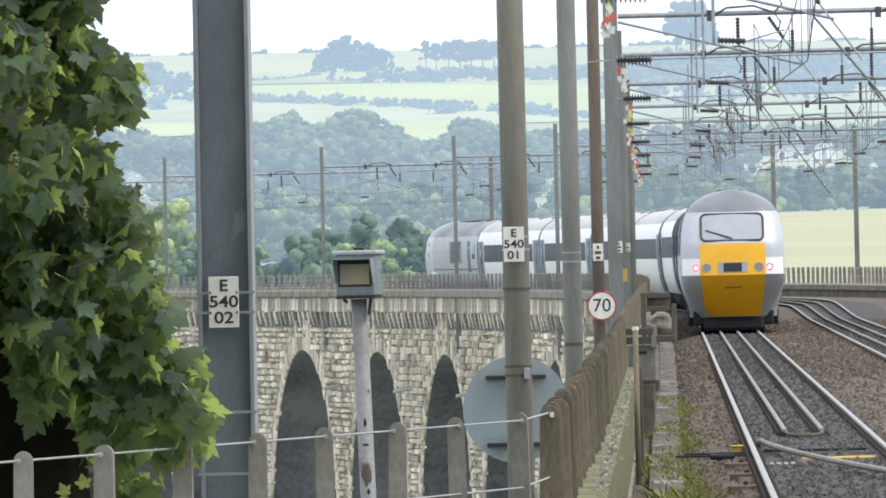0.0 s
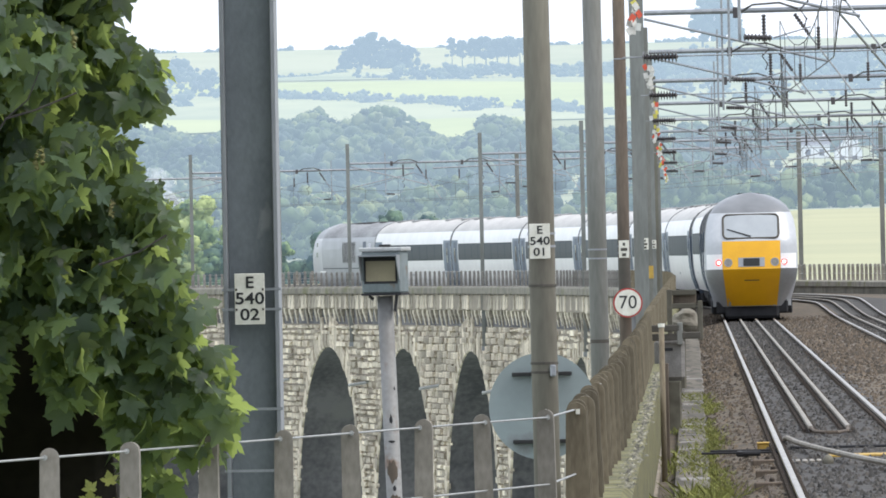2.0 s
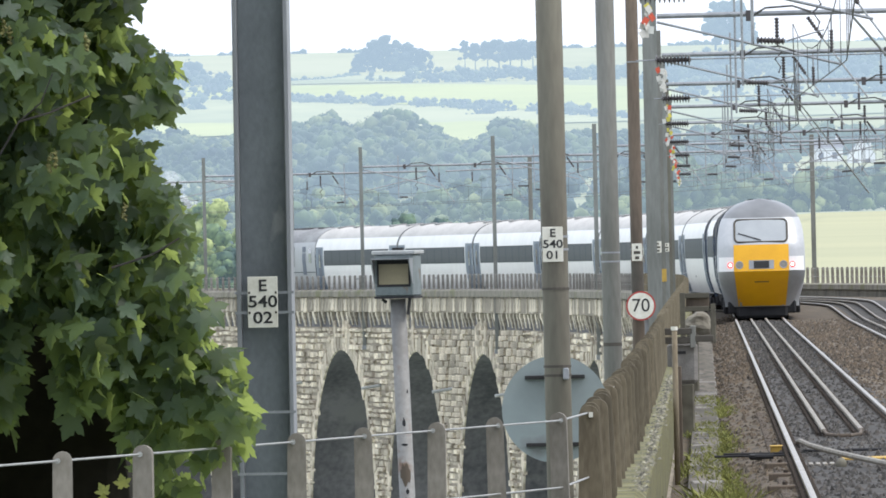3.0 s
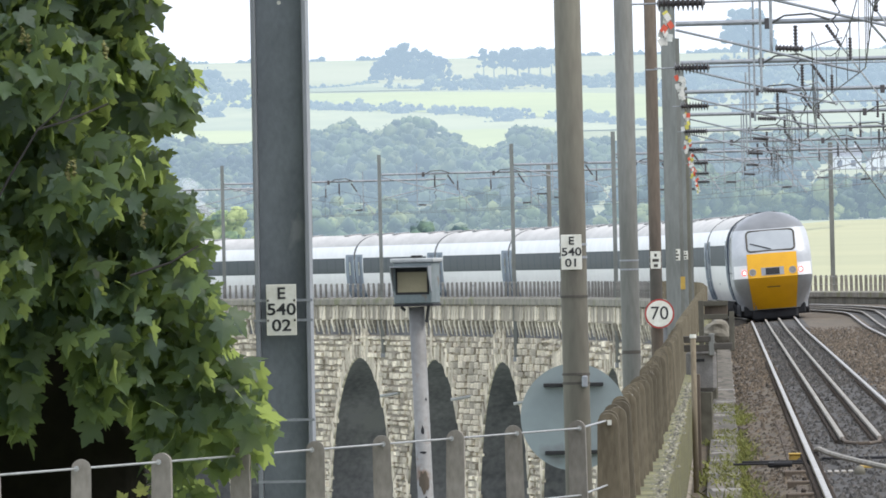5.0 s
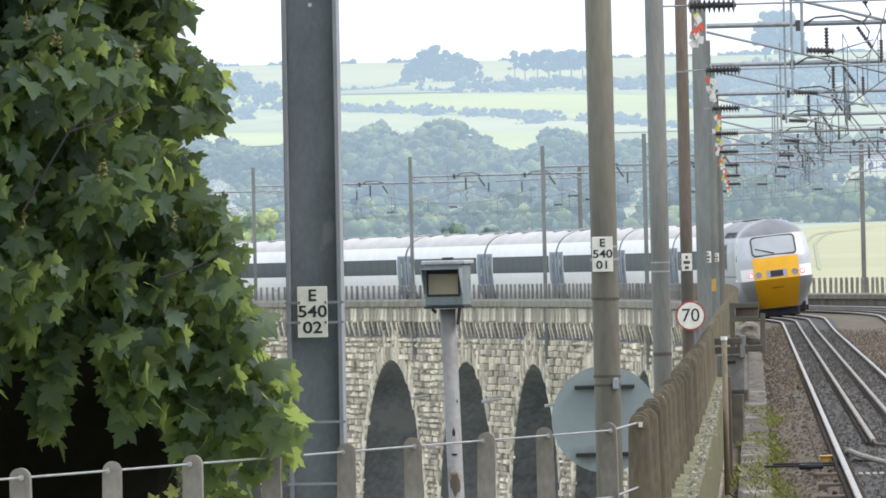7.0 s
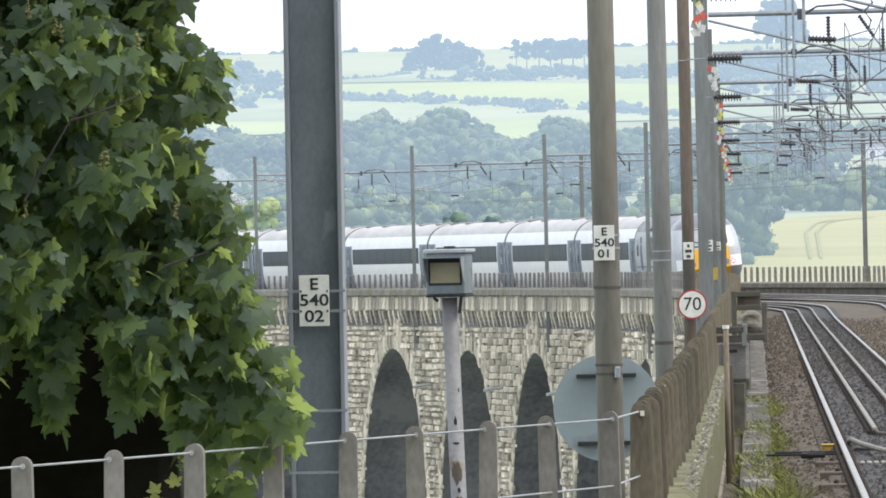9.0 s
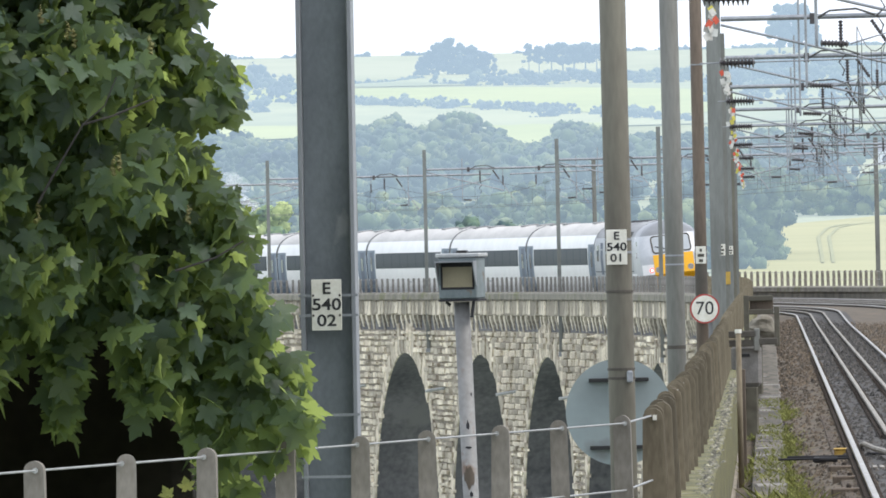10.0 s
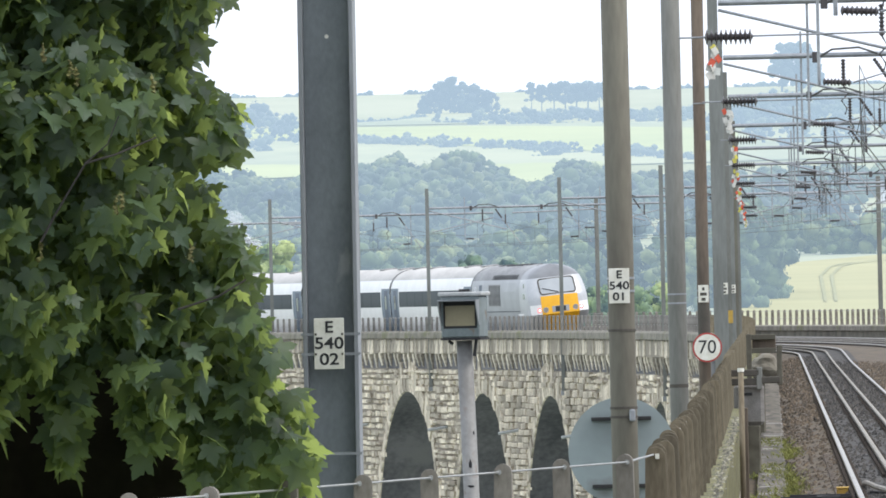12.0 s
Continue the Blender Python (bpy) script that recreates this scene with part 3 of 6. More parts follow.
def build_masts():
    # wide-flange mast beside the fence
    m1 = thing("catenary_mast", pose(-1.011, 66, 0, 0, 0.25, -3), "grey painted H-section catenary mast with a structure plate", "mast")
    part("web", box(B(), -0.121, 0.121, -0.008, 0.008, -6, 9), M["web_paint"], m1, "dark grey web of the steel section")
    for x in (-0.134, 0.134):
        part("flange", box(B(), x - 0.012, x + 0.012, -0.12, 0.12, -6, 9, 0.003), M["galv"], m1, "lighter galvanised flange")
    number_plate(m1, -0.008, -0.124, 2.0, ("E", "540", "02"), 1.158)
    for z in (2.05, 1.945, 1.42, 1.095):
        part("strap", box(B(), -0.156, 0.156, -0.123, -0.1205, z - 0.007, z + 0.007), M["steel"], m1)
    for x in (-0.078, 0.062):
        for z in (2.05, 1.945):
            part("clip", box(B(), x - 0.005, x + 0.005, -0.136, -0.131, z - 0.006, z + 0.006), M["band_dark"], m1)
    # a white disc imitates bright sky through the web; no hole is cut
    part("bolt_hole", tube(B(), (0.0, -0.0095, 3.62), (0.0, -0.0125, 3.62), 0.011, n=12), M["plate_white"], m1, "white disc for the sky seen through a drilled hole near the top")

    # round masts near the abutment
    m2 = thing("catenary_mast", pose(0.668, 83, 0, 0, -0.13, 0), "brown weathered tubular catenary mast with plate and straps", "mast", "masts along the fence")
    part("tube", tube(B(), (0, 0, -5), (0, 0, 9), 0.088, n=28), M["tube_brown"], m2, smooth=True)
    number_plate(m2, -0.012, -0.094, 2.28, ("E", "540", "01"))
    for z in (2.33, 2.245, 1.985, 1.47, 1.41):
        strap(m2, 0.0925, z, metal="steel" if z > 2 else "band_dark")
    part("clamp", box(B(), 0.035, 0.075, -0.115, -0.07, 1.38, 1.46, 0.008), M["steel"], m2)
    sb = thing("round_sign", pose(0.648, 83.4, 1.18), "back of a large round grey sign clamped to a mast", "sign")
    part("disc", tube(B(), (0, 0.05, 0), (0, 0.062, 0), 0.357, n=64), M["sign_back"], sb, "pale blue-grey metal back")
    for z in (0.215, -0.235):
        part("channel", box(B(), -0.20, 0.20, 0.0, 0.049, z - 0.013, z + 0.013, 0.003), M["black"], sb, "dark mounting channel")
    part("bracket", box(B(), -0.05, 0.05, -0.32, 0.0, 0.22, 0.26), M["steel"], sb)

    m3 = thing("catenary_mast", pose(1.56, 125, 0, 0, -0.1, 0), "pale grey tubular catenary mast with thin straps", "mast", "masts along the fence")
    part("tube", tube(B(), (0, 0, -5), (0, 0, 9), 0.093, n=28), M["tube_grey"], m3, smooth=True)
    for z in (2.21, 2.12):
        strap(m3, 0.096, z)
    part("band", tube(B(), (0, 0, 1.275), (0, 0, 1.31), 0.0955, n=28, caps=False), M["band_dark"], m3)

    m4 = thing("catenary_mast", pose(2.44, 167.6, 0), "rust-brown tubular catenary mast with plate and speed sign", "mast", "masts along the fence")
    part("tube", tube(B(), (0, 0, -5), (0, 0, 7.6), 0.082, n=24), M["tube_rust"], m4, smooth=True)
    part("stain", tube(B(), (0, 0, 1.65), (0, 0, 2.07), 0.0825, n=24, caps=False), M["band_dark"], m4, smooth=True)
    bar_plate(m4, 0.0, -0.088, 2.2)
    strap(m4, 0.085, 2.24), strap(m4, 0.085, 2.15), strap(m4, 0.086, 4.75, 0)
    sg = thing("speed_sign", pose(2.475, 167.45, 1.48), "round white speed sign with red rim and black 70", "sign")
    part("plate", tube(B(), (0, 0.0, 0), (0, 0.012, 0), 0.198, n=48), M["sign_red"], sg, "red rim")
    part("face", tube(B(), (0, -0.006, 0), (0, -0.0005, 0), 0.176, n=48), M["plate_white"], sg, "white face")
    text_mesh("70", 0.25, M["black"], sg, pose(0, -0.007, 0, 90, 0, 0), bold=0.002)
    part("bracket", box(B(), -0.08, 0.08, 0.013, 0.05, -0.03, 0.03), M["steel"], sg)

    # further masts, alike
    mm = None
    for i, s in enumerate(MASTS[3:], 3):
        p = way(s, mast_off(s))
        top = 7.4
        m = Matrix.Translation(p)
        if mm is None:
            mm = thing("catenary_mast", m, "galvanised steel catenary mast standing outside the parapet", "mast", "masts along the fence")
            bm = B()
            hs = [(-0.085, -0.1), (0.085, -0.1), (0.085, -0.088), (0.006, -0.088), (0.006, 0.088), (0.085, 0.088), (0.085, 0.1), (-0.085, 0.1), (-0.085, 0.088), (-0.006, 0.088), (-0.006, -0.088), (-0.085, -0.088)]
            lo, up = [bm.verts.new((x, y, -2.1)) for x, y in hs], [bm.verts.new((x, y, top)) for x, y in hs]
            bm.faces.new(lo[::-1]), bm.faces.new(up)
            for j in range(12):
                bm.faces.new((lo[j], lo[(j + 1) % 12], up[(j + 1) % 12], up[j]))
            part("section", bm, M["mast_grey"], mm)
            part("foot", box(B(), -0.12, 0.25, -0.12, 0.12, -2.2, -2.0), M["galv"], mm)
        else:
            c = copy_thing(mm, m)
            if i in (5, 7, 8):
                for ch in c.children:
                    ch.data = ch.data.copy()
                    ch.data.materials[0] = M["tube_grey" if i != 7 else "tube_brown"]
    for i, s in enumerate(MASTS[3:9]):
        if i in (1, 3):
            p = way(s, mast_off(s))
            pl = thing("number_plate", Matrix.Translation(p) @ pose(0.02, -0.11, 2.28), "small white structure plate strapped to a mast", "plate")
            bar_plate(pl, 0, 0, 0)
    yp = thing("warning_plate", Matrix.Translation(way(MASTS[5], mast_off(MASTS[5]))) @ pose(0.03, -0.12, 1.62), "small faded yellow plate on a mast", "plate")
    part("sheet", box(B(), -0.07, 0.07, -0.006, 0, -0.15, 0.15), M["box_yellow"], yp)


build_masts()


def build_portals():
    far_off = RIGHT_WALL + 0.35
    for i, s in enumerate(MASTS):
        if i < 1:
            continue
        zb = 6.95 - 0.0030 * (min(s, 400) - 250) - 0.0002 * max(s - 400, 0)
        side = mast_off(s)
        po = thing("overhead_portal", way_pose(s, 0), "galvanised steel portal boom carrying overhead wires and insulators", "portal", "portals over the tracks")
        # all in the frame of the line: x across, z up
        part("boom", tube(B(), (side + 0.1, 0, zb), (far_off, 0, zb + 0.03), 0.055, n=10), M["steel"], po)
        part("tie", tube(B(), (side + 0.1, 0, zb - 0.12), (side + 3.8, 0, zb - 1.05), 0.026, n=8), M["steel"], po)
        part("tie", tube(B(), (far_off, 0, zb - 0.2), (far_off - 3.2, 0, zb - 0.9), 0.026, n=8), M["steel"], po)
        for c, q in ((0, 1), (TRACK2, -1)):
            st = 0.2 * q * (1 if i % 2 else -1)
            part("drop_tube", tube(B(), (c - 1.05 * q, 0.05, zb + 0.5), (c - 1.05 * q, 0.05, 4.95), 0.022, n=8), M["steel"], po)
            part("insulator", insulator(B(), (c + st, 0, zb - 0.08), (c + st, 0, zb - 0.62)), M["insulator"], po)
            part("insulator", insulator(B(), (c - 1.0 * q, 0, 5.0), (c - 0.62 * q, 0, 4.98)), M["insulator"], po)
            part("registration_arm", polyline(B(), [(c - 0.6 * q, 0, 4.98), (c - 0.1 * q, 0, 5.12), (c + st, 0, 4.72)], 0.014), M["steel"], po)
            part("insulator", insulator(B(), (c + 0.42, 0, zb - 0.08), (c + 0.72, 0, zb - 0.52), 8, 0.05), M["insulator"], po)
            part("strut", tube(B(), (c + 0.72, 0, zb - 0.52), (c + 1.62, 0, zb - 1.75), 0.02, n=6), M["steel"], po)
            part("jumper", polyline(B(), [(c + st, 0, zb - 0.62), (c + st + 0.09, 0, zb - 0.78), (c + st - 0.05, 0, zb - 0.92), (c + st + 0.06, 0, zb - 1.08), (c + st + 0.02, 0, zb - 1.2)], 0.02), M["insulator"], po)
            part("clamp_bar", polyline(B(), [(c - 0.75, -0.05, zb - 0.06), (c - 0.42, -0.06, zb + 0.12), (c + 0.12, -0.06, zb + 0.15), (c + 0.5, -0.05, zb + 0.02)], 0.024), M["ole_wire"], po)
            part("clamp", box(B(), c - 0.82, c - 0.70, -0.09, 0.07, zb - 0.14, zb + 0.08, 0.01), M["insulator"], po)
            part("hanger", tube(B(), (c + 0.9 * q, 0, zb), (c + 0.9 * q, 0, zb - 0.35), 0.018, n=6), M["steel"], po)
            part("insulator", insulator(B(), (c + 0.9 * q, 0, zb - 0.35), (c + 0.9 * q, 0, zb - 0.8), 7, 0.045), M["insulator"], po)
        # feeder insulator at the mast with bright tags below
        dx = 0.06 if i in (1, 2) else 0.0
        if i < 10:
            part("feeder_insulator", insulator(B(), (side + 0.22 + dx, -0.05, 4.76), (side + 0.70 + dx, -0.05, 4.76), 10, 0.085), M["insulator"], po)
            part("span_wire", tube(B(), (side + 0.02, -0.05, 4.76), (far_off - 0.5, -0.05, 4.84), 0.011, n=6), M["steel"], po)
            tags(po, side + 0.36 + dx, 4.64, i)


build_portals()


def build_right_masts():
    for s in (504, 534, 613, 668):
        m = thing("catenary_mast", way_pose(s, RIGHT_WALL + 0.45), "slim grey steel mast on the outer side of the viaduct", "mast", "masts on the outer side")
        part("section", box(B(), -0.09, 0.09, -0.09, 0.09, -3.0, 7.0, 0.01), M["tube_grey"], m)
        part("arm", tube(B(), (-0.05, 0, 6.4), (-4.2, 0, 6.3), 0.035, n=8), M["steel"], m)
        part("insulator", insulator(B(), (-0.1, 0, 5.5), (-0.6, 0, 5.5), 8), M["insulator"], m)


build_right_masts()


def build_wires():
    ss = [60 + 42.7 / 10 * i for i in range(190)]
    ss = [s for s in ss if s < 860]
    for c in (0, TRACK2):
        def stag(s):
            k = (s - MASTS[0]) / 42.7
            return c + 0.2 * (abs((k % 2) - 1) * 2 - 1)
        holder = thing("contact_wire", pose(0, 0, 0), "thin dark contact wire above a track", "wire", "overhead wires", kind="structure")
        part("strand", polyline(B(), [way(s, stag(s), 4.70) for s in ss], 0.009, 5), M["ole_wire"], holder)
        holder = thing("catenary_wire", pose(0, 0, 0), "sagging dark catenary wire with thin droppers", "wire", "overhead wires", kind="structure")
        part("strand", polyline(B(), [way(s, stag(s), wire_z(s, 6.0, 0.75)) for s in ss], 0.009, 5), M["ole_wire"], holder)
        bm = B()
        for s in ss[::2]:
            tube(bm, way(s, stag(s), 4.70), way(s, stag(s), wire_z(s, 6.0, 0.75)), 0.006, n=4)
        part("dropper", bm, M["ole_wire"], holder)
    holder = thing("stay_wire", pose(0, 0, 0), "thick angled stay running down across the tracks", "wire", "overhead wires", kind="structure")
    part("strand", polyline(B(), [way(250, 1.3, 6.8), way(262, 3.2, 4.9), ], 0.028, 6), M["steel"], holder)
    part("strand", polyline(B(), [way(300, 0.2, 6.2), way(330, 2.6, 3.6), ], 0.02, 6), M["steel"], holder)


build_wires()


# ---- concrete post and wire fences ----
def post_mesh(h, w=0.1, d=0.075, foot=0.62):
    bm = B()
    n = 8
    prof = [(-w * foot, -0.4), (w * foot, -0.4), (w / 2, h - w / 2)] + [(w / 2 * math.cos(math.pi * i / n), h - w / 2 + w / 2 * math.sin(math.pi * i / n)) for i in range(1, n)] + [(-w / 2, h - w / 2)]
    f = [bm.verts.new((x, -d / 2, z)) for x, z in prof]
    g = [bm.verts.new((x, d / 2, z)) for x, z in prof]
    bm.faces.new(f), bm.faces.new(g[::-1])
    for i in range(len(f)):
        bm.faces.new((f[i], g[i], g[(i + 1) % len(g)], f[(i + 1) % len(f)]))
    me = bpy.data.meshes.new("post")
    bm.to_mesh(me)
    bm.free()
    me.materials.append(M["fence_concrete"])
    return me


def fence_off(s):
    """The fence's line on the coping."""
    return float(np.interp(s, (0, 73, 95, 127, 178, 256, 374, 420, 470), (-2.44, -2.44, -2.395, -2.37, -2.38, -2.37, -2.31, -2.5, -2.9)))


M["bank_concrete"] = mat("bank_concrete", (0.26, 0.235, 0.20), (0.14, 0.125, 0.10), 0.95, scale=5, fine=45, objrand=0.2, stretch=(1, 1, 0.4))


def build_fences():
    rng = random.Random(7)
    pm = post_mesh(FENCE_TOP - WALL_TOP, 0.11, 0.10, 0.85)
    pf = post_mesh(FENCE_TOP - WALL_TOP, 0.10, 0.10)
    pf.materials[0] = M["grey_concrete"]
    tall = post_mesh(1.6, 0.12, 0.10, 0.95)
    left = thing("parapet_fence", pose(0, 0, 0), "brown concrete post and wire fence on the viaduct parapet", "fence")
    every = [73.0 + 1.5 * i for i in range(482)]
    more = B()
    for s in every:
        o = fence_off(s)
        if s < 172 or 488 < s < 690:
            m = way_pose(s, o, WALL_TOP)
            share("post", pf if s > 300 else pm if s > 130 else tall, left, m @ pose(0, 0, 0 if s > 130 else FENCE_TOP - WALL_TOP - 1.6, 0, rng.uniform(-1.2, 1.2), 0))
        else:
            box(more, -0.055, 0.055, -0.05, 0.05, -0.05, FENCE_TOP - WALL_TOP, m=way_pose(s, o, WALL_TOP))
    tagged(part("distant_run", more, M["fence_concrete"], left), kind="stuff")
    for z in (FENCE_TOP - 0.05, FENCE_TOP - 0.42):
        part("wire", polyline(B(), [way(s, fence_off(s), z + 0.01 * math.sin(s)) for s in steps(73, 434, 9) + steps(440, 800, 6)], 0.006, 5), M["wire"], left)
    for s in every[:40:3]:
        part("wire_clip", box(B(), -0.012, 0.012, -0.08, -0.045, FENCE_TOP - 0.07, FENCE_TOP - 0.04, m=way_pose(s, fence_off(s))), M["plate_white"], left)
    right = thing("parapet_fence", pose(0, 0, 0), "weathered concrete post fence on the outer parapet", "fence")
    pr = post_mesh(FENCE_TOP - WALL_TOP, 0.11, 0.14)
    pr.materials[0] = M["concrete"]
    for i in range(140):
        s = 430 + 1.75 * i
        share("post", pr, right, way_pose(s, RIGHT_WALL + 0.05, WALL_TOP) @ pose(0, 0, 0, 0, rng.uniform(-2, 2), 0))
    for z in (FENCE_TOP - 0.06, FENCE_TOP - 0.4):
        part("wire", polyline(B(), [way(s, RIGHT_WALL + 0.05, z) for s in steps(425, 675, 6)], 0.008, 5), M["wire"], right)

    # fence running down the bank
    bank = thing("bank_fence", pose(0, 0, 0), "grey concrete posts with strained wires at the bridge end", "fence")
    pg = post_mesh(1.5, 0.095, 0.08)
    pg.materials[0] = M["bank_concrete"]
    posts = [(-1.92 + 0.356 * i, 59.8 + 1.47 * i, 1.33) for i in range(-4, 8)]
    for x, y, top in posts:
        share("post", pg, bank, pose(x, y, top - 1.5, 0, rng.uniform(-1, 1), rng.uniform(-6, 6)))
    for dz in (0.045, 0.42):
        pts = [Vector((x, y - 0.05, top - dz)) for x, y, top in posts] + [way(73.0, -2.46, FENCE_TOP - dz)]
        part("wire", polyline(B(), pts, 0.006, 6), M["wire"], bank, "pale strained fence wire")
    for x, y, top in posts:
        part("wire_knot", tube(B(), (x, y - 0.065, top - 0.045), (x, y - 0.04, top - 0.045), 0.014, n=8), M["wire"], bank)
    return posts, bank


BANK_POSTS, BANK = build_fences()


# ---- train ----
OUT = [(1.16, 0.62), (1.27, 0.95), (1.34, 1.25), (1.37, 1.53), (1.37, 2.0), (1.36, 2.35), (1.33, 2.7), (1.28, 3.0), (1.20, 3.2), (1.07, 3.4), (0.88, 3.56), (0.62, 3.69), (0.32, 3.77), (0.02, 3.8)]


def half_width(z):
    return float(np.interp(z, [q[1] for q in OUT], [q[0] for q in OUT]))


def shell(bm, y0, y1, zlo, zhi, ny=6):
    """Sides (and roof, if zhi reaches it) between two heights, from y0 to y1."""
    prof = [q for q in OUT if zlo < q[1] < zhi]
    prof = [(half_width(zlo), zlo)] + prof + [(half_width(zhi), zhi)]
    pts = [(x, z) for x, z in prof]
    for sgn in (-1, 1):
        rows = [[bm.verts.new((sgn * x, y, z)) for x, z in pts] for y in np.linspace(y0, y1, ny)]
        for r0, r1 in zip(rows, rows[1:]):
            for i in range(len(pts) - 1):
                bm.faces.new((r0[i], r0[i + 1], r1[i + 1], r1[i]) if sgn > 0 else (r0[i], r1[i], r1[i + 1], r0[i + 1]))
    return bm


def cap(bm, y, flip=False):
    v = [bm.verts.new((x, y, z)) for x, z in OUT] + [bm.verts.new((-x, y, z)) for x, z in OUT[::-1]]
    bm.faces.new(v if flip else v[::-1])
    return bm


def side_panel(bm, y0, y1, z0, z1, sgn, out=0.008, nz=4):
    zs = np.linspace(z0, z1, nz)
    rows = [[bm.verts.new((sgn * (half_width(z) + out), y, z)) for z in zs] for y in (y0, y1)]
    for i in range(nz - 1):
        bm.faces.new((rows[0][i], rows[0][i + 1], rows[1][i + 1], rows[1][i]))
    return bm


def bogie(parent, y):
    bg = part("bogie", box(B(), -1.1, 1.1, y - 1.6, y + 1.6, 0.35, 0.6, 0.05), M["train_under"], parent)
    for dy in (-1.3, 1.3):
        for x in (-0.76, 0.76):
            part("wheel", tube(B(), (x - 0.06, y + dy, 0.46), (x + 0.06, y + dy, 0.46), 0.46, n=20), M["train_under"], bg)
        for x in (-1.05, 1.05):
            part("axle_box", box(B(), x - 0.14, x + 0.14, y + dy - 0.18, y + dy + 0.18, 0.28, 0.62, 0.03), M["train_under"], bg)


def nose_width(z):
    """The nose tucks in towards its foot."""
    return float(np.interp(z, (0.46, 0.75, 1.05, 1.3), (0.90, 1.08, 1.24, 1.345))) if z < 1.3 else half_width(z)


def front(x, z):
    """How far the nose lies behind its tip."""
    if z < 1.5:
        b = 1.15 * (1.5 - z)
    elif z < 2.35:
        b = 0.16 * (z - 1.5)
    elif z < 3.2:
        b = 0.136 + 0.80 * (z - 2.35)
    else:
        b = 0.816 + 0.80 * (z - 3.2) + 1.3 * (z - 3.2) ** 2
    t = min(abs(x) / max(nose_width(z), 0.05), 1)
    return b + 0.10 * t ** 2 + 0.42 * t ** 7


def face_panel(bm, x0, x1, z0, z1, out, nx=10, nz=8, taper=0.0):
    rows = []
    for z in np.linspace(z0, z1, nz):
        k = 1 - taper * (z1 - z) / (z1 - z0)
        rows.append([bm.verts.new((x * k, front(x * k, z) - out, z)) for x in np.linspace(x0, x1, nx)])
    for r0, r1 in zip(rows, rows[1:]):
        for i in range(nx - 1):
            bm.faces.new((r0[i], r0[i + 1], r1[i + 1], r1[i]))
    return bm


